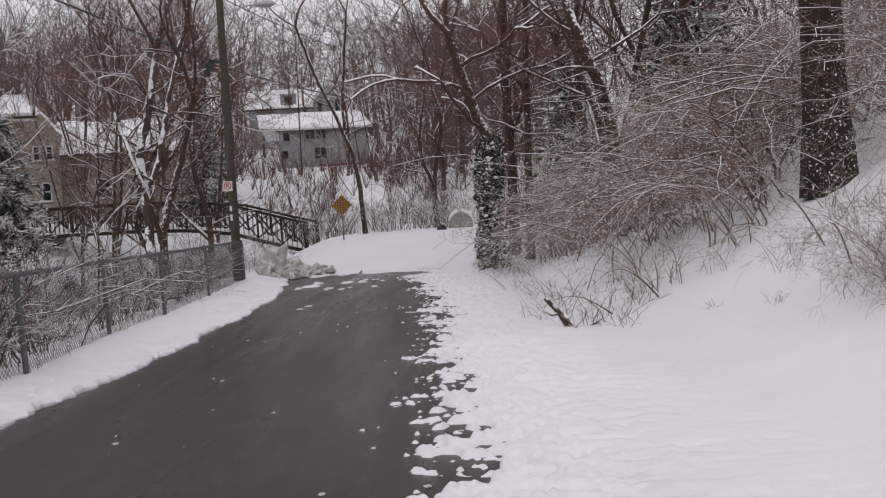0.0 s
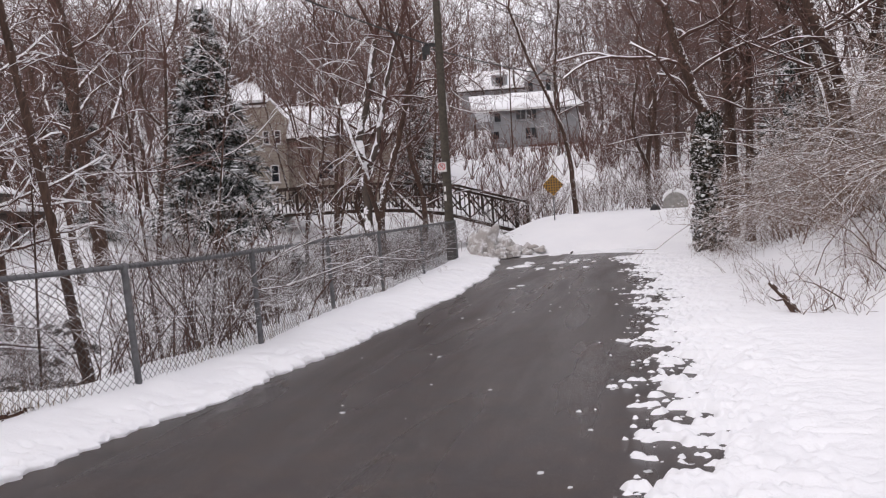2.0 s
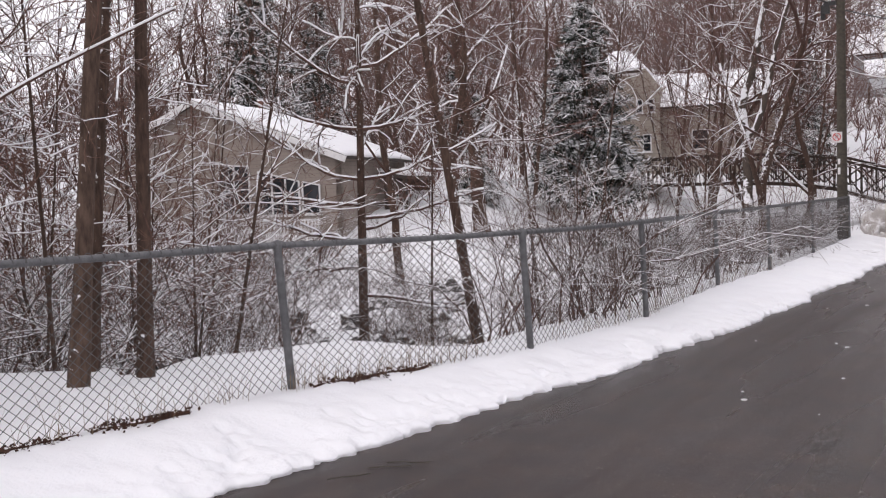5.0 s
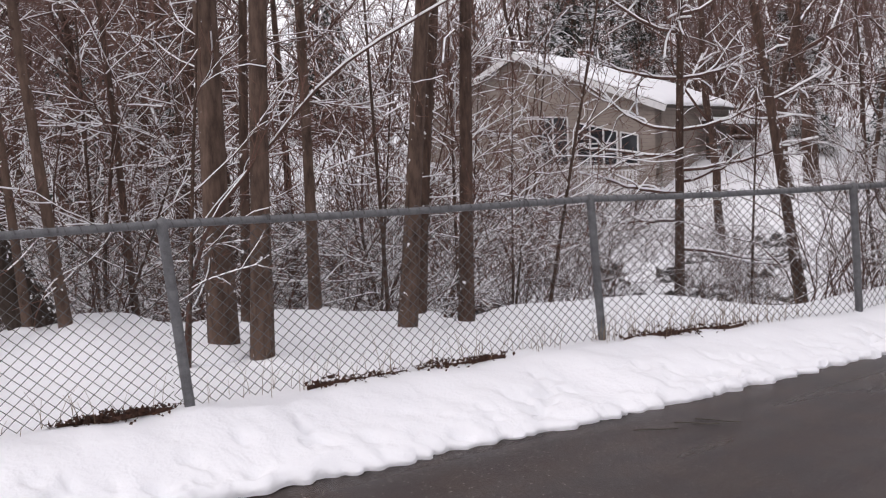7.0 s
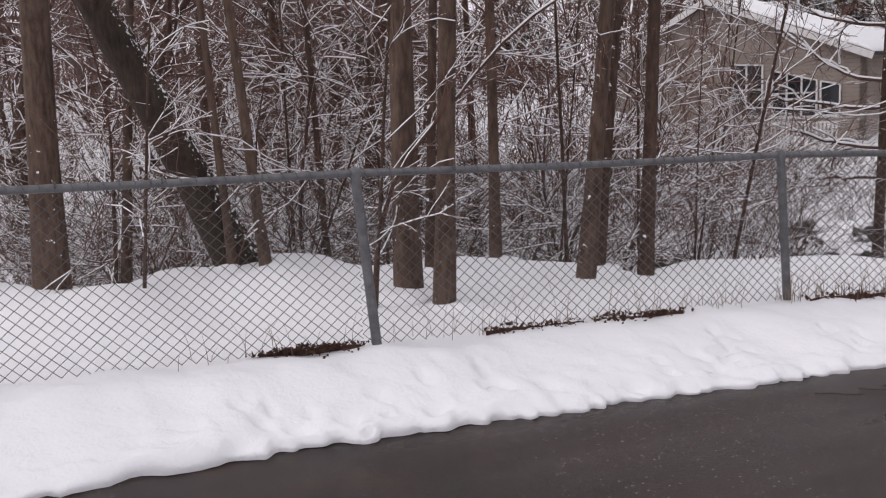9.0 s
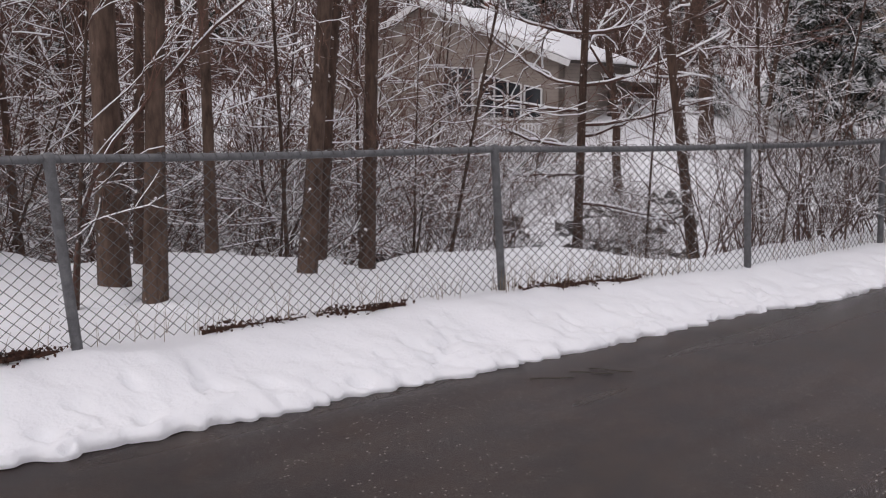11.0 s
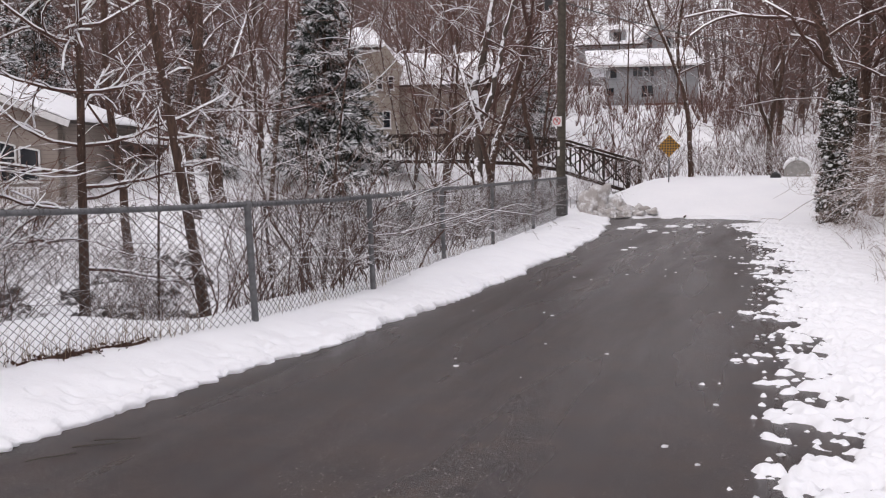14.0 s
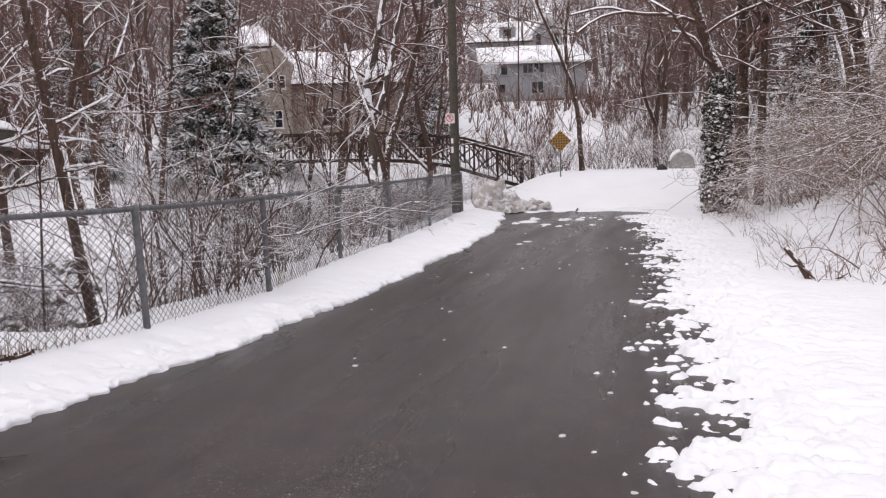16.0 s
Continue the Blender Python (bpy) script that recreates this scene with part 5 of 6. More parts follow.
def conifer_meshes(seed, height, width, rows=26, fronds=9, plump=.04, low=.06):
    gen = np.random.default_rng(seed)
    p0, r0 = trunk_path(gen, height, height * .016, (0, 0), 9, .004)
    shape, loft = Shape(), Shape()
    for k in range(rows):
        s = (k + .5) / rows
        z = height * (low + (.99 - low) * s)
        reach = width * (1 - s) ** .85 * .5 + .12
        c = max(5, int(13 * (1 - s) + 4))
        a = gen.uniform(0, 2 * np.pi, c)
        ln = reach * gen.uniform(.7, 1.15, c)
        t = np.linspace(0, 1, 5)
        drop = -.28 * ln[:, None] * t ** 1.4 + .10 * ln[:, None] * t ** 3
        p = np.stack([np.cos(a)[:, None] * ln[:, None] * t, np.sin(a)[:, None] * ln[:, None] * t, z + drop + gen.normal(size=(c, 1)) * .1], -1)
        r = np.maximum(ln[:, None] * .012, .01) * np.linspace(1, .5, 5)
        shape.tubes(p, np.broadcast_to(r, (c, 5)), 3)
        p2, r2 = offshoots(gen, p, np.broadcast_to(np.full((c, 5), .03), (c, 5)), fronds, .15, 1, reach * .36 + .12, 48, 3, -.10, .12, 1.3, plump, .35, .5)
        shape.tubes(p2, r2, 3)
        p3, r3 = offshoots(gen, p2, r2, 1, .2, 1, .30, 40, 2, -.1, .1, .9, .024, .4, .2)
        shape.tubes(p3, r3, 3)
    return {"trunk": [Shape().tubes(p0, r0, 7).mesh("trunk", M_BARK, True)], "crown": [shape.mesh("crown", M_NEEDLE)]}


SPRUCE = conifer_meshes(41, 10.4, 5.2, 34, 17, .045, .15)
place_tree(SPRUCE, -19.5, 39.6, "dark green spruce dusted with snow", scale=1.1, name="spruce_tree")
PINE = conifer_meshes(42, 12, 6.0, 24, 8, .065)
for x, y, s, turn in ((-39.9, 39.2, 1.15, 0), (-33, 50, .8, 70), (-46, 26, 1.0, 130), (-30, 8.5, .7, 160), (-14.2, 57, .75, 200), (-37, 14, .8, 250), (9.5, 36, 1.0, 20), (-41, 46, .9, 300), (6.5, 46, .9, 80)):
    place_tree(PINE, x, y, "dark snow-dusted conifer among bare trees", "conifers", turn, s, .1, "conifer_tree")
JUNIPER = conifer_meshes(43, 2.6, 3.4, 12)
for x, y, s in ((-17.2, 36.5, .75), (-15.2, 38.2, .6), (-22.6, 35.6, .6), (-24.0, 37.5, .8)):
    place_tree(JUNIPER, x, y, "low snow-dusted evergreen shrub", "evergreen shrubs", s * 400, s, .1, "evergreen_shrub", "shrub")


def shrub_meshes(seed, stems, height, arch, spread, twigs=9, material=None, fine=3, r=.010, crook=.09, stem=None):
    """A many-stemmed leafless shrub; arch bends the stems over."""
    gen = np.random.default_rng(seed)
    k = 7
    a, base = gen.uniform(0, 2 * np.pi, stems), gen.normal(size=(stems, 2)) * spread * .35
    ln = height * gen.uniform(.6, 1.2, stems)
    tilt = np.radians(gen.uniform(5, 38, stems))
    bend = np.radians(arch) * gen.uniform(.4, 1.3, stems)
    p = [np.stack([base[:, 0], base[:, 1], np.full(stems, -.08)], 1)]
    for i in range(k - 1):
        e = np.pi / 2 - tilt - bend * i / (k - 2)
        d = np.stack([np.cos(a) * np.cos(e), np.sin(a) * np.cos(e), np.sin(e)], 1) + gen.normal(size=(stems, 3)) * crook
        p.append(p[-1] + d * (ln / (k - 1))[:, None])
    p = np.stack(p, 1)
    rad = (r * gen.uniform(.6, 1.5, stems))[:, None] * np.linspace(1, .4, k)
    p2, r2 = offshoots(gen, p, rad, twigs, .2, 1, height * .32, 42, 3, .0, .22, .65, .0035, .6)
    s = Shape().tubes(p2, r2, 3)
    if fine:
        p3, r3 = offshoots(gen, p2, r2, fine, .15, 1, height * .14, 45, 2, 0, .2, .8, .003, .7)
        s.tubes(p3, r3, 3)
    return {"stem_clump": [Shape().tubes(p, rad, 4).mesh("stem_clump", stem or material or M_BRANCH)], "twig_mass": [s.mesh("twig_mass", material or M_TWIG)]}


# brush along the fence and down the creek bank
BRUSH = [shrub_meshes(500 + k, 12, 1.9 + .3 * k, 62, .8, 8, M_CREEK, 2, .010, .20, M_BRANCH) for k in range(5)]
bush = np.random.default_rng(91)
CREEK = "brush along the creek"


def brush_at(k, x, y, s):
    place_tree(BRUSH[k % 5], x, y, "leafless shrub with snow-dusted twigs", CREEK, bush.uniform(0, 360), s, .05, "leafless_shrub", "shrub")


for k in range(22):
    y = bush.uniform(9.6, 30.5)
    brush_at(k, float(fence_x(y)) - bush.uniform(.45, 1.2), y, bush.uniform(.4, .75))
for k in range(24):
    y = bush.uniform(9.8, 31)
    brush_at(k, float(fence_x(y)) - bush.uniform(.4, 1) * (1 + (y - 9) * .25) * bush.uniform(.5, 2.0), y, bush.uniform(.55, 1.05))
k = 0
while k < 52:
    a, d = bush.uniform(38, 92), bush.uniform(11.5, 27)
    if abs(a - 40) < 4.5 or (d < 13 and a < 50) or (42 < a < 53 and d < 15):
        continue
    brush_at(k, -math.sin(radians(a)) * d, math.cos(radians(a)) * d, bush.uniform(.7, 1.25))
    k += 1
for k in range(54):
    a, d = radians(bush.uniform(5, 34)), bush.uniform(33, 47)
    x, y = -math.sin(a) * d, math.cos(a) * d
    if x < -7 or y > 40:
        brush_at(k, x, y, bush.uniform(.5, .85))
for k in range(26):
    a, d = radians(bush.uniform(-5, 11)), bush.uniform(43, 57)
    x, y = -math.sin(a) * d, math.cos(a) * d
    if x > -5.2:
        brush_at(k, x, y, bush.uniform(.6, 1.1))
for k in range(20):
    a, d = radians(bush.uniform(-5, 12)), bush.uniform(45, 64)
    x, y = -math.sin(a) * d, math.cos(a) * d
    if clear(x, y):
        brush_at(k, x, y, bush.uniform(.9, 1.5))

for k in range(10):
    a, d = radians(bush.uniform(42, 54)), bush.uniform(24, 35)
    brush_at(k, -math.sin(a) * d, math.cos(a) * d, bush.uniform(.7, 1.1))
for k in range(9):
    a, d = radians(bush.uniform(46, 57)), bush.uniform(21, 29)
    brush_at(2 * k, -math.sin(a) * d, math.cos(a) * d, bush.uniform(.9, 1.4))

for k in range(44):
    a, d = radians(bush.uniform(54, 94)), bush.uniform(13, 25)
    brush_at(k, -math.sin(a) * d, math.cos(a) * d, bush.uniform(.9, 1.5))

for k, (x, y, s_) in enumerate(((-5.3, 41.2, 1.0), (-5.0, 41.8, 1.2), (-4.7, 42.4, 1.1), (-2.6, 43.4, .6))):
    brush_at(k, x, y, s_)
# low brush scattered over the open snow below the house and beside it
for k in range(26):
    a, d = radians(bush.uniform(35, 46)), bush.uniform(19, 36)
    brush_at(2 * k + 1, -math.sin(a) * d, math.cos(a) * d, bush.uniform(.3, .75))
for k in range(14):
    a, d = radians(bush.uniform(44, 58)), bush.uniform(29, 36.5)
    brush_at(2 * k + 1, -math.sin(a) * d, math.cos(a) * d, bush.uniform(.8, 1.3))

for k in range(22):
    a, d = radians(bush.uniform(29, 40)), bush.uniform(14, 30)
    brush_at(2 * k + 1, -math.sin(a) * d, math.cos(a) * d, bush.uniform(.3, .7))

# small many-branched trees between the fence and the house, each twig lined with snow
WHIP = [spreading_meshes(640 + k, [[(0, 0, -.1), (.1, .05 * k, .7), (.2 - .15 * k, .1, 1.5 + .3 * k)], [(.03, 0, .3), (-.35, .2, .9), (-.7, .1 * k, 1.7)]], .028, 1.35, .3, 3, 4, 2, 27, .10, .4, .72, .0045, .0065, M_BARK, M_BRANCH, M_TWIG, sides=6) for k in range(3)]
for k in range(13):
    a, d = radians(bush.uniform(49, 63) if k < 7 else bush.uniform(64, 88)), bush.uniform(11.5, 19)
    place_tree(WHIP[k % 3], -math.sin(a) * d, math.cos(a) * d, "small many-branched tree lined with snow", "small trees before the house", bush.uniform(0, 360), bush.uniform(.9, 1.6), .05, "small_tree")

# thin saplings between the trees
SAPLING = [tree_meshes(600 + k, 4.5 + k, .022 + .004 * k, (.10 * (k - 1), .09), .12, (13, 4, 4, 0), (.26, .5, .5, .5), (52, 45, 42, 40), (.1, .05, .02, 0), sides=6, limbs=False, load=.0075) for k in range(4)]
for k in range(46):
    a, d = radians(bush.uniform(36, 94)), bush.uniform(10.2, 26)
    if 37 < math.degrees(a) < 47:
        continue
    place_tree(SAPLING[k % 4], -math.sin(a) * d, math.cos(a) * d, "thin snow-lined sapling in the creek woods", "saplings", bush.uniform(0, 360), bush.uniform(.7, 1.2), .05, "sapling")
for x, y, k, s in ((-7.61, 2.83, 1, .8), (-9.3, 1.2, 0, .8), (-8.9, 5.6, 2, .8), (-7.0, 13.6, 2, .9), (-9.3, 16.3, 3, 1), (-7.6, 20.5, 1, 1.1), (-8.6, 24, 3, 1)):
    place_tree(SAPLING[k], x, y, "thin snow-lined sapling behind the fence", "saplings", x * 50, s, .05, "sapling")

for k in range(14):
    a, d = radians(bush.uniform(-6, 13)), bush.uniform(47, 76)
    x, y = -math.sin(a) * d, math.cos(a) * d
    if x > -6 or y > 54:
        place_tree(SAPLING[k % 4], x, y, "thin bare sapling on the hillside", "saplings", bush.uniform(0, 360), bush.uniform(1.0, 1.7), .05, "sapling")

# the arching thicket on the slope
def arching_meshes(seed, canes, length, r=.012, twigs=12, fine=3, material=None, beads=300):
    """Canes that rise from one foot and arch over towards -x, with fine shoots and beads of snow on them."""
    gen = np.random.default_rng(seed)
    k = 10
    a = np.pi + gen.normal(size=canes) * 1.15
    e0, e1 = np.radians(gen.uniform(38, 85, canes)), np.radians(gen.uniform(-62, 5, canes))
    ln = length * gen.uniform(.55, 1.15, canes)
    base = gen.normal(size=(canes, 2)) * .28
    p, side = [np.stack([base[:, 0], base[:, 1], np.full(canes, -.08)], 1)], gen.normal(size=canes) * .30
    for i in range(k - 1):
        f = i / (k - 2)
        e, a = e0 + (e1 - e0) * f ** .9, a + side / k * 3
        d = np.stack([np.cos(a) * np.cos(e), np.sin(a) * np.cos(e), np.sin(e)], 1) + gen.normal(size=(canes, 3)) * .15
        p.append(p[-1] + d * (ln / (k - 1))[:, None])
    p = np.stack(p, 1)
    rad = (r * gen.uniform(.6, 1.4, canes))[:, None] * np.linspace(1, .3, k)
    p2, r2 = offshoots(gen, p, rad, twigs, .18, 1, length * .30, 50, 3, -.02, .36, .6, .0045, .5)
    p3, r3 = offshoots(gen, p2, r2, fine, .15, 1, length * .12, 55, 2, -.02, .3, .8, .0032, .7)
    s = Shape().tubes(p2, r2, 3).tubes(p3, r3, 3)
    out = {"stem_clump": [Shape().tubes(p, rad, 5).mesh("stem_clump", material or M_CANE, True)], "twig_mass": [s.mesh("twig_mass", M_THICKET)]}
    q, rq = snow_on(p, rad, .0055)
    cover = Shape().tubes(q[:, 2:], rq[:, 2:], 4) if len(q) else Shape()
    octa = np.array([(1, 0, 0), (0, 1, 0), (-1, 0, 0), (0, -1, 0), (0, 0, 1), (0, 0, -.6)])
    tri = np.array([(0, 1, 4, 4), (1, 2, 4, 4), (2, 3, 4, 4), (3, 0, 4, 4), (1, 0, 5, 5), (2, 1, 5, 5), (3, 2, 5, 5), (0, 3, 5, 5)])
    at = np.concatenate([p2[:, 1:].reshape(-1, 3), p3[:, 1:].reshape(-1, 3)])
    at = at[gen.choice(len(at), beads)]
    v = at[:, None] + octa[None] * gen.uniform(.007, .016, (beads, 1, 1)) * np.array([1.2, 1.2, 1])
    v, f = v.reshape(-1, 3), (np.arange(beads)[:, None, None] * 6 + tri[None, :, :3]).reshape(-1, 3)
    out["snow_cover"] = [mesh_np("snow_cover", v, f, M_SNOW)]
    if len(q):
        out["snow_ridge"] = [cover.mesh("snow_ridge", M_SNOW, True)]
    return out


THICKET = [arching_meshes(540 + k, 13, 3.0 + .4 * k, .011, 11, 3, M_BRUSH) for k in range(5)]
SLOPE = "thicket on the slope"
k = 0
while k < 70:
    y = bush.uniform(15.2, 32)
    x = bush.uniform(2.6, 11.5) + (y - 14) * .04
    if x < 3.1 + max(0, 17 - y) * .3 or (y < 19.5 and 5.2 < x < 9.5):
        continue
    place_tree(THICKET[k % 5], x, y, "arching thicket shrub of brown snow-flecked stems", SLOPE, bush.normal() * 65, bush.uniform(.7, 1.15) + .035 * (x - 3), .05, "thicket_shrub", "shrub")
    k += 1
for x, y, s in ((5.4, 11.2, .40), (4.75, 10.0, .36), (4.5, 9.2, .30), (4.9, 10.5, .40), (4.62, 9.6, .34), (6.6, 12.2, .6), (7.6, 13.5, .8), (8.4, 15.4, 1.0), (5.0, 8.7, .3), (3.3, 15.6, .4), (2.1, 25, .30), (2.0, 27.8, .4)):
    place_tree(THICKET[int(x * 7) % 5], x, y, "arching thicket shrub of brown snow-flecked stems", SLOPE, x * 9 - 45, s, .05, "thicket_shrub", "shrub")

CANES = [arching_meshes(560 + k, 8, 4.3 + .4 * k, .022, 9, 3, M_CANE, 90) for k in range(3)]
for k, (x, y, s) in enumerate(((5.9, 16.9, .95), (6.3, 18.4, 1.0), (5.2, 19.5, .9), (7.6, 17.6, 1.1), (6.6, 21.5, 1.1), (4.6, 22.5, .85), (8.4, 20.0, 1.2), (5.6, 25, 1.0), (8.6, 18.2, 1.2), (4.3, 27.5, .9), (7.8, 24.5, 1.3), (9.6, 21.5, 1.3), (6.2, 29, 1.2), (9.4, 26, 1.3), (8.3, 16.2, .8), (7.2, 16.8, .8))):
    place_tree(CANES[k % 3], x, y, "tall arching shrub with snow lying along its canes", SLOPE, -30 + k * 77 % 60, s, .05, "arching_shrub", "shrub")


# a sapling behind the fence that bends over and carries snow along its back
bent = thing("bent_sapling", pose(-7.6, 2.81, float(ground_lumps(-7.6, 2.81))), "long bent sapling with snow lying along its stem", "sapling")
gen = np.random.default_rng(8)
s = np.linspace(0, 1, 14)
stem = np.stack([.06 + 1.3 * s ** 2.2 - .06, 2.3 * s ** 1.55 + .02 * np.sin(s * 17), -.05 + 3.1 * s ** .72 + .03 * np.sin(s * 11)], 1)[None]
rad = .020 * (1 - .65 * s)[None]
part("stem", Shape().tubes(stem, rad, 7).mesh("stem", M_BRANCH, True), bent)
p2, r2 = offshoots(gen, stem, rad, 16, .25, 1, .9, 42, 6, .03, .14, .5, .004, .4)
p3, r3 = offshoots(gen, p2, r2, 6, .15, 1, .35, 42, 3, .02, .18, .6, .003, .6)
twigs = part("twig_mass", Shape().tubes(p2, r2, 4).tubes(p3, r3, 3).mesh("twig_mass", M_TWIG), bent)
twigs["kind"] = "stuff"
lying = stem.copy()
lying[:, :, 2] += .016
cover = part("snow_cover", Shape().tubes(lying[:, 3:], np.full((1, 11), .010), 5).mesh("snow_cover", M_SNOW, True), bent, "white snow lying on the stem")
cover["kind"] = "stuff"

# snow heaped against the trunks just behind the fence
for k, (x, y, lx, ly, r, h, tone, label) in enumerate(NEAR_TREES[:13]):
    bx, by = x + .6 * r, y - 1.2 * r * (-1) ** k
    solid("snow_mound", lump("snow_mound", (r * 3.4, r * 3.0, .05 + r * .3), 2.3 * k, M_SNOW, .12, .3), "low mound of snow against a trunk", "snow mound", pose(bx, by, float(ground_lumps(bx, by)) - .025, 0, 0, 60 * k), "snow mounds")


# ---------------------------------------------------------------- small things
# ivy-clad snowy column at the slope's foot
gen = np.random.default_rng(71)


def leaf_cloud(count, place, size, gen):
    """Many small cupped leaves, each two triangles bent along the middle."""
    c = place(count)
    d1, d2 = gen.normal(size=(count, 3)), gen.normal(size=(count, 3))
    d1 /= np.linalg.norm(d1, axis=1, keepdims=True)
    d2 = np.cross(d1, d2)
    d2 /= np.linalg.norm(d2, axis=1, keepdims=True)
    nn = np.cross(d1, d2)
    s = size * gen.uniform(.6, 1.4, (count, 1))
    v = np.stack([c - d1 * s, c + d2 * s * .6 + nn * s * .2, c + d1 * s, c - d2 * s * .6 + nn * s * .2], 1).reshape(-1, 3)
    return v, np.arange(count * 4).reshape(-1, 4)


def ivy_place(count):
    z = gen.uniform(0, 1, count) ** .8
    a = gen.uniform(0, 2 * np.pi, count)
    rr = (.40 + .20 * np.sin(z * 11 + 2 * np.sin(a * 2)) + .14 * np.sin(a * 3 + z * 5)) * (1 - .25 * z) * np.sqrt(gen.uniform(.2, 1, count))
    return np.stack([np.cos(a) * rr + .2 * z, np.sin(a) * rr, z * 4.3], 1)


col = thing("ivy_column", pose(1.45, 30.6, float(ground_z(1.45, 30.6))), "dark ivy-clad stem with clumps of snow", "ivy")
part("stem", Shape().tubes(np.array([(0, 0, -.2), (.1, 0, 2.2), (.2, 0, 4.0)]), np.array([.16, .13, .08]), 8).mesh("stem", M_BARK, True), col)
v, q = leaf_cloud(9000, ivy_place, .055, gen)
part("foliage", mesh_np("foliage", v, q, M_IVY), col)["kind"] = "stuff"
clumps = Shape()
for k in range(150):
    c = ivy_place(1)[0] * np.array([1.12, 1.12, 1])
    bm = bmesh.new()
    bmesh.ops.create_icosphere(bm, subdivisions=1, radius=1)
    pts = np.array([v_.co for v_ in bm.verts]) * gen.uniform(.02, .08) * np.array([1.3, 1.3, .8]) * (1 + gen.normal(size=(len(bm.verts), 1)) * .12) + c
    tri = np.array([[v_.index for v_ in f.verts] + [f.verts[-1].index] for f in bm.faces])
    bm.free()
    clumps.add(pts, tri[:, :3])
part("snow_clumps", mesh_np("snow_clumps", np.concatenate(clumps.v), np.concatenate(clumps.q), M_SNOW, True), col, "white clumps of snow")["kind"] = "stuff"

# round-topped concrete block with a cap of snow, and a dark box beside it
bx, by = .80, 44.0
bz = float(ground_z(bx, by))
blk = thing("concrete_headwall", pose(bx, by, bz), "round-topped grey concrete block capped with snow", "concrete block")
a = np.linspace(0, math.pi, 15)
arc = np.stack([.55 * np.cos(a), .55 * np.sin(a) + .15], 1)
ring = np.concatenate([[(.55, -.3)], arc, [(-.55, -.3)]])
v = np.concatenate([[(x, -.25, z) for x, z in ring], [(x, .25, z) for x, z in ring]])
m_ = len(ring)
side = [(i, i + 1, i + 1 + m_, i + m_) for i in range(m_ - 1)]
caps = [(i, m_ - 1 - i, m_ - 2 - i, i + 1) for i in range(m_ // 2)] + [(i + m_, i + 1 + m_, 2 * m_ - 2 - i, 2 * m_ - 1 - i) for i in range(m_ // 2)]
part("block", mesh_np("block", v, np.array(side + caps), M_CONC), blk)
t = np.linspace(.25, math.pi - .25, 12)
part("snow_cap", Shape().tubes(np.stack([.56 * np.cos(t), np.zeros(12), .56 * np.sin(t) + .19], 1), .13 * np.sin(t) ** .5, 8).mesh("snow_cap", M_SNOW, True), blk, "white cap of snow")
solid("rubber_cone_base", lump("rubber_cone_base", (.2, .15, .2), 4.0, M_BLACK, .2, .1), "small black object half sunk in snow", "debris", pose(-.1, 40.2, float(ground_z(-.1, 40.2)) + .02))

# broken stump and weeds at the foot of the slope
sx, sy = 1.9, 14.3
sz = float(ground_z(sx, sy))
st = thing("broken_stump", pose(sx, sy, sz), "dark rotten leaning stump at the thicket's edge", "stump")
p, r = finer(np.array([[(0, 0, -.15), (-.18, .0, .2), (-.44, 0, .48)]]), np.array([[.075, .06, .035]]), 10)
part("wood", Shape().add(*rugged(p, r, 8, 9, .35)).mesh("wood", M_BARK), st)
part("snag", Shape().tubes(np.array([(-.22, 0, .24), (-.36, -.03, .22), (-.46, -.04, .28)]), np.array([.03, .02, .008]), 5).mesh("snag", M_BARK), st)
part("stub", Shape().tubes(np.array([(.1, 0, .0), (.3, .05, .05), (.42, .05, .12)]), np.array([.04, .03, .01]), 5).mesh("stub", M_BARK), st)

WEED = [shrub_meshes(700 + k, 9, .8 + .15 * k, 40, .5, 4, M_BRUSH, 0, .006) for k in range(3)]
for k, (x, y, s) in enumerate(((2.2, 14.2, 1), (2.5, 14.6, 1.2), (1.7, 14.8, .8), (2.9, 15.0, 1.1), (3.6, 15.4, 1.2), (1.5, 15.6, .6), (2.6, 13.8, .8), (4.2, 14.4, .7), (4.5, 12.4, .6), (3.9, 11.2, .35), (4.9, 13.2, .7), (5.7, 13.6, .8), (3.5, 12.6, .3), (5.1, 11.9, .5), (6.0, 14.3, .8), (4.4, 9.9, .5), (4.85, 8.4, .6), (1.9, 17.5, .7), (1.7, 19, .8), (2.2, 18.4, 1.1), (1.6, 21.3, .7))):
    place_tree(WEED[k % 3], x, y, "dry brown weed stalks poking through the snow", "weed stalks", k * 67, s, .02, "weed_stalks", "weeds")
# long bare whips hanging over the snow on the slope
for k, (x, y, dx, dz) in enumerate(((4.7, 11.0, -.5, .5), (5.0, 12.5, -1.2, .8), (3.3, 14.8, -1.1, .5), (2.6, 15.0, -1.2, .35))):
    z = float(ground_z(x, y))
    t = np.linspace(0, 1, 9)
    p = np.stack([x + dx * t, y - .3 * t, z + dz * np.sin(t * 2.6) + .02], 1)
    solid("fallen_branch", Shape().tubes(p, np.linspace(.014, .004, 9), 5).mesh("fallen_branch", M_BRANCH, True), "thin bent branch lying over the snow", "branch", group="fallen branches")

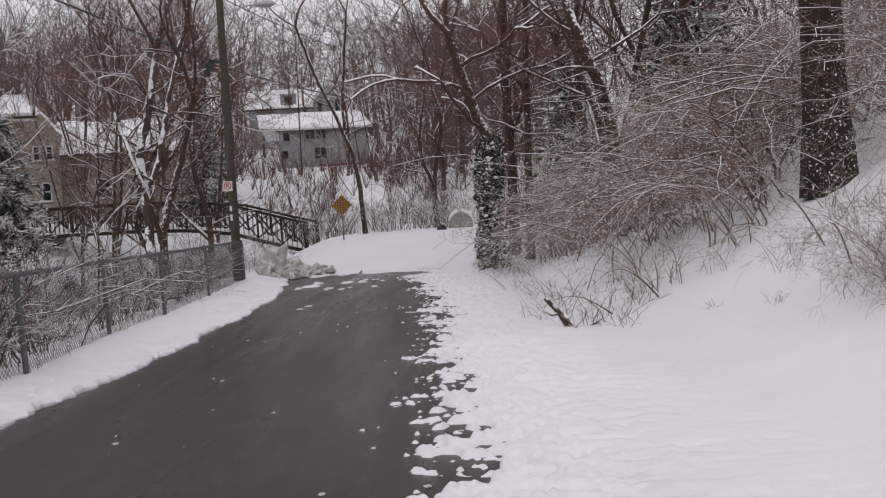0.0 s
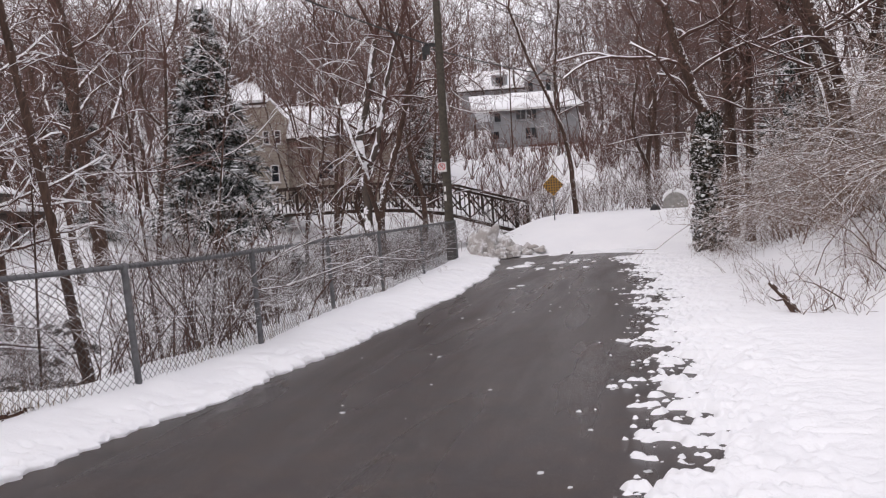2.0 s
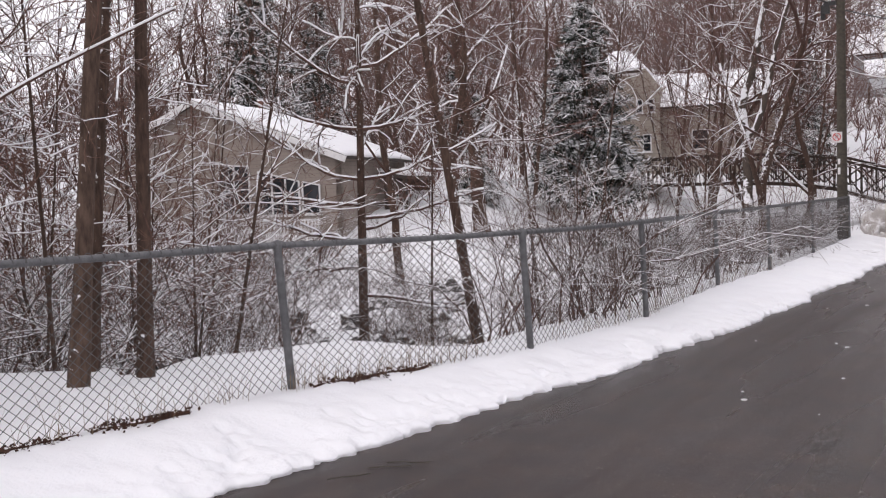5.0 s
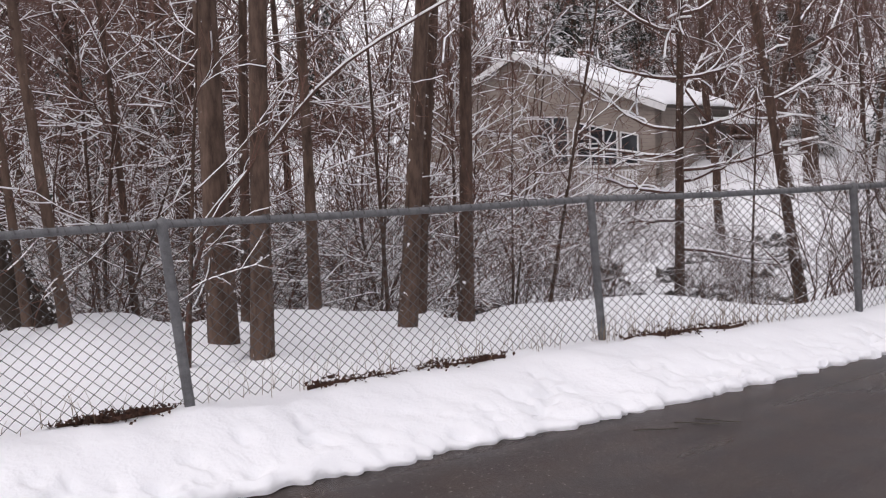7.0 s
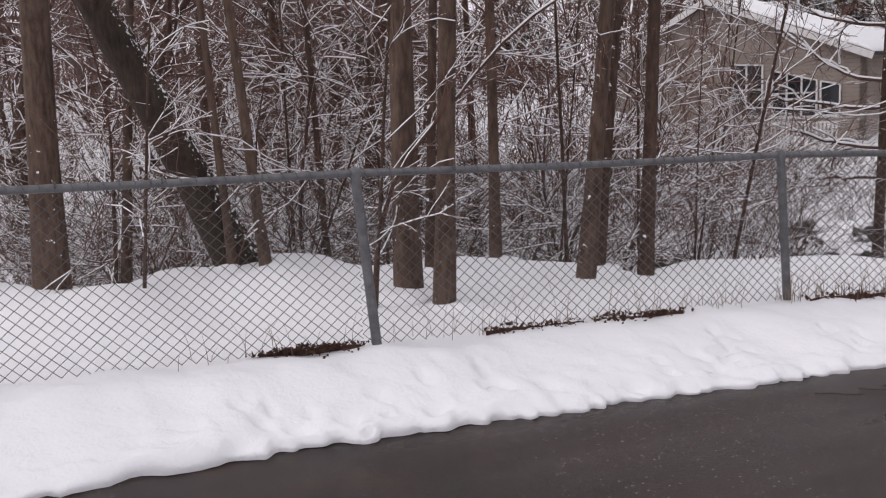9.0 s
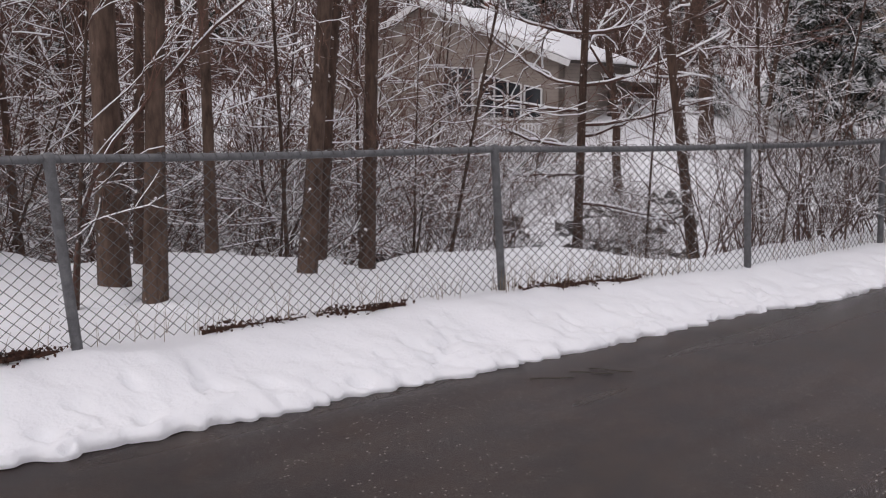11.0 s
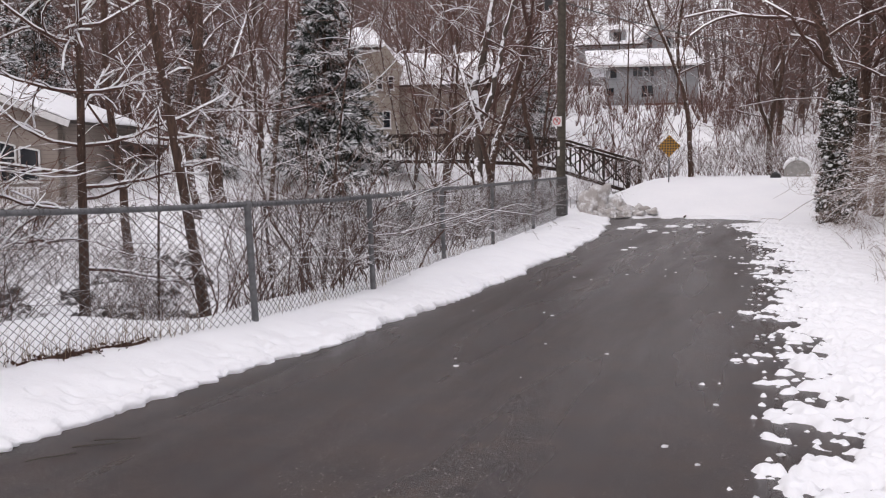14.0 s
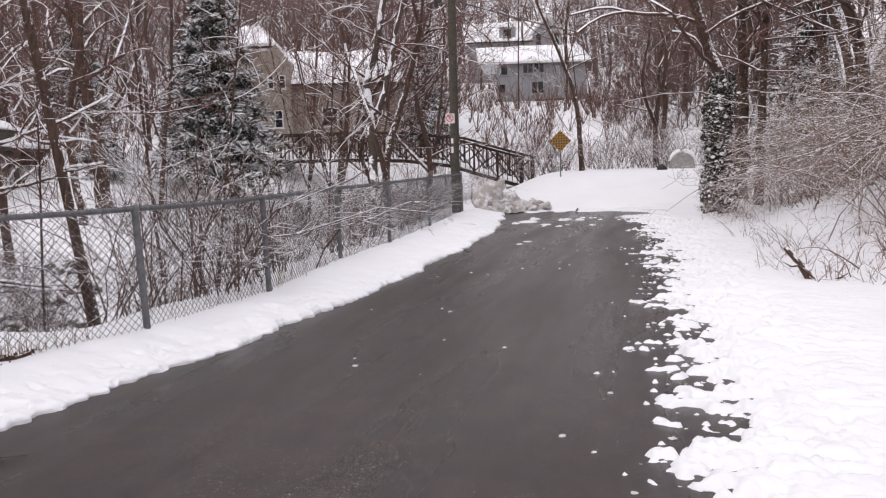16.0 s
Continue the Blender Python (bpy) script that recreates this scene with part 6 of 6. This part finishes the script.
# leaf litter and dry grass where the snow has melted along the fence
lit = np.random.default_rng(33)
for y0, y1, dens in ((1.55, 2.25, 330), (3.2, 4.0, 120), (4.1, 4.9, 170), (6.1, 7.4, 160), (-1.8, -.6, 260)):
    def strip(count, y0=y0, y1=y1):
        y = lit.uniform(y0, y1, count)
        y = (y0 + y1) / 2 + (y - (y0 + y1) / 2) * (.55 + .75 * lit.random(count))
        w = (.03 + .12 * np.clip(np.sin((y - y0) / (y1 - y0) * np.pi), 0, 1)) * (.2 + 1.3 * vnoise(y, y * 0, .16, 61))
        x = fence_x(y) + .02 + lit.normal(size=count) * w * .7
        return np.stack([x, y, post_base(0, 0) * 0 + road_z(y) + .185 + .12 * ramp(-y, -12, 2) + lit.uniform(-.005, .035, count)], 1)
    v, q = leaf_cloud(int(dens * 1.5), strip, .018, lit)
    # the bare earth beneath the leaves, with a ragged outline
    t = np.linspace(y0, y1, 60)
    w = .11 * np.clip(np.sin((t - y0) / (y1 - y0) * np.pi), 0, 1) ** .6 * np.clip(1.9 * vnoise(t, t * 0, .17, 63) - .45, .03, 1) * (.5 + vnoise(t, t * 0, .05, 66)) * .75 + .003
    mid = fence_x(t) + .02 + .05 * (vnoise(t, t * 0, .3, 64) - .5)
    z = road_z(t) + .186 + .12 * ramp(-t, -12, 2) + .012 * vnoise(t, t * 0, .06, 65)
    earth = np.stack([np.stack([mid - w, t, z - .02], 1), np.stack([mid, t, z + .008], 1), np.stack([mid + w * .8, t, z - .03], 1)], 1).reshape(-1, 3)
    i = (np.arange(59)[:, None] * 3 + np.arange(2)[None]).reshape(-1)
    v, q = np.concatenate([v, earth]), np.concatenate([q, np.stack([i, i + 1, i + 4, i + 3], 1) + len(v)])
    solid("leaf_litter", mesh_np("leaf_litter", v, q, M_LITTER), "brown dead leaves in a melted strip under the fence", "leaf litter", kind="stuff")
for y0, y1, cnt in ((5.9, 8.2, 150), (1.0, 5.5, 90), (9, 20, 160)):
    y = lit.uniform(y0, y1, cnt)
    x = fence_x(y) - lit.uniform(-.08, .22, cnt)
    z = road_z(y) + .16 + .12 * ramp(-y, -12, 2)
    h = lit.uniform(.08, .34, cnt)
    t = np.linspace(0, 1, 4)
    d = lit.normal(size=(cnt, 2)) * .25
    p = np.stack([x[:, None] + d[:, :1] * h[:, None] * t ** 2, y[:, None] + d[:, 1:] * h[:, None] * t ** 2, z[:, None] + h[:, None] * t], -1)
    solid("dry_grass", Shape().tubes(p, np.broadcast_to(np.linspace(.003, .001, 4), (cnt, 4)), 3).mesh("dry_grass", M_STRAW), "dry grass blades sticking out of the snow", "grass", kind="stuff")

# rocks in the creek bed
for k, (x, y, s) in enumerate(((-11.9, 14.1, .42), (-11.2, 14.3, .28), (-11.0, 13.6, .22), (-12.3, 13.3, .3), (-12.9, 15.6, .35), (-10.6, 15.0, .25), (-13.5, 14.2, .4), (-14.4, 16.8, .45), (-13.3, 18.5, .4), (-15.5, 19.4, .5), (-12.0, 17.5, .3), (-16.8, 17.4, .45), (-11.3, 16.6, .25), (-14.6, 21.5, .5), (-16.0, 22.8, .4), (-12.6, 12.1, .3))):
    solid("creek_rock", lump("creek_rock", (s, s * .8, s * .75), 1.7 * k, M_ROCK, .5, .3), "dark wet rock capped with snow in the creek bed", "rock", pose(x, y, float(ground_lumps(x, y)) + .02, 0, 0, k * 40), "creek rocks")

# fallen logs on the creek bank behind the trees
for k, (x, y, dx, dy, r) in enumerate(((-13.5, 4.2, -2.6, 2.2, .16), (-12.2, 6.8, 1.6, 2.0, .11), (-15.5, 2.2, -3, .8, .13), (-14.5, 8.0, -2, 2.5, .12))):
    z = float(ground_lumps(x, y)) + r * .8
    z2 = float(ground_lumps(x + dx, y + dy)) + r * 1.2
    p, rr = finer(np.array([[(x, y, z), (x + dx * .5, y + dy * .5, (z + z2) / 2 + .08), (x + dx, y + dy, z2)]]), np.array([[r, r * .9, r * .7]]), 12)
    solid("fallen_log", Shape().add(*rugged(p, rr, 8, k, .2)).mesh("fallen_log", M_BARK, True), "dark fallen log with snow along its top", "log", group="fallen logs")

more = np.random.default_rng(52)
for k in range(22):
    a, d = radians(more.uniform(36, 66)), more.uniform(14.5, 26)
    x, y, s = -math.sin(a) * d, math.cos(a) * d, more.uniform(.14, .38)
    solid("creek_rock", lump("creek_rock", (s, s * .8, s * .7), 2.9 * k, M_ROCK, .5, .3), "dark wet rock capped with snow in the creek bed", "rock", pose(x, y, float(ground_lumps(x, y)) + .02, 0, 0, k * 40), "creek rocks")


def root_mass(x, y, size, seed):
    """An upturned plate of earth and broken roots."""
    gen = np.random.default_rng(seed)
    ob = thing("root_mass", pose(x, y, float(ground_lumps(x, y)) - .05, 0, 0, 60), "dark upturned roots of a fallen tree above the creek", "tree roots")
    part("earth", lump("earth", (size * .5, size, size * .9), seed, M_ROOT, .8, .2), ob, "dark brown earth")
    for _ in range(26):
        d = unit(gen.normal(size=3) * np.array([.6, 1, .8]) + np.array([.3, 0, .45]))
        p = [d * size * .35]
        for _i in range(5):
            d = unit(d + gen.normal(size=3) * .35)
            p.append(p[-1] + d * size * gen.uniform(.12, .30))
        part("root", Shape().tubes(np.array(p), np.linspace(.035, .006, 6) * gen.uniform(.5, 1.2), 5).mesh("root", M_BRANCH, True), ob)


M_ROOT = snowed("dark_root_earth", (.010, .007, .006), (.045, .030, .022), 14, .62, .8, stretch=1, seed_scale=4, bump=1)
root_mass(-11.0, 6.05, .55, 3)
root_mass(-12.6, 3.9, .45, 7)

# snow clods and slush crumbs on the asphalt
bm = bmesh.new()
bmesh.ops.create_icosphere(bm, subdivisions=2, radius=1)
for v_ in bm.verts:
    k_ = 1 + .4 * noise.fractal(v_.co * 1.4, 1.0, 2.0, 3)
    v_.co = Vector((v_.co.x * k_, v_.co.y * k_, max(v_.co.z * k_, -.2) * .4))
CLOD = bpy.data.meshes.new("snow_clod")
bm.to_mesh(CLOD)
bm.free()
CLOD.materials.append(M_SNOW)
cl = np.random.default_rng(15)
for k in range(150):
    if k < 110:
        y = cl.uniform(4.5, 24)
        x = float(edge_right(y)) + cl.normal() * .22 - .12
        s = cl.uniform(.010, .032)
    elif k < 135:
        y = cl.uniform(6, 27)
        x = cl.uniform(-3.8, -.6)
        s = cl.uniform(.012, .028)
    else:
        y = cl.uniform(25, 29.5)
        x = cl.uniform(-4.4, -1.2)
        s = cl.uniform(.05, .16)
    solid("snow_clod", CLOD, "small white clod of snow on the asphalt", "snow clod", pose(x, y, float(road_height(x, y)) + .002, 0, 0, k * 53) @ Matrix.Scale(s, 4), "snow clods")
for x, y, s in ((-3.95, 27.6, .3), (-3.3, 26.4, .16), (-3.1, 21.0, .10), (-3.2, 20.4, .08), (-1.0, 24.0, .08)):
    solid("snow_clod", CLOD, "flat patch of old snow on the asphalt", "snow clod", pose(x, y, float(road_height(x, y)) + .002) @ Matrix.Diagonal((s, s * 1.4, s * .35, 1)), "snow clods")
# twigs dropped on the lane by the bank
for k, (x, y, a) in enumerate(((-4.45, 5.15, 40), (-4.4, 5.3, 30), (-4.55, 4.85, 55), (-1.9, 31.4, 100), (-3.0, 33.2, 92))):
    ln = .3 if k < 3 else 1.1
    p = np.stack([np.linspace(-.5, .5, 4) * ln, np.array([0, .01, -.01, 0]), np.full(4, .01)], 1)
    z = float(road_height(x, y)) if y < 30 else float(end_height(x, y)) + .03
    solid("fallen_twig", Shape().tubes(p, np.full(4, .004 if k < 3 else .03), 5).mesh("fallen_twig", M_POLE), "short dark twig lying by the snow bank", "twig", pose(x, y, z, 0, 0, a), "fallen twigs")
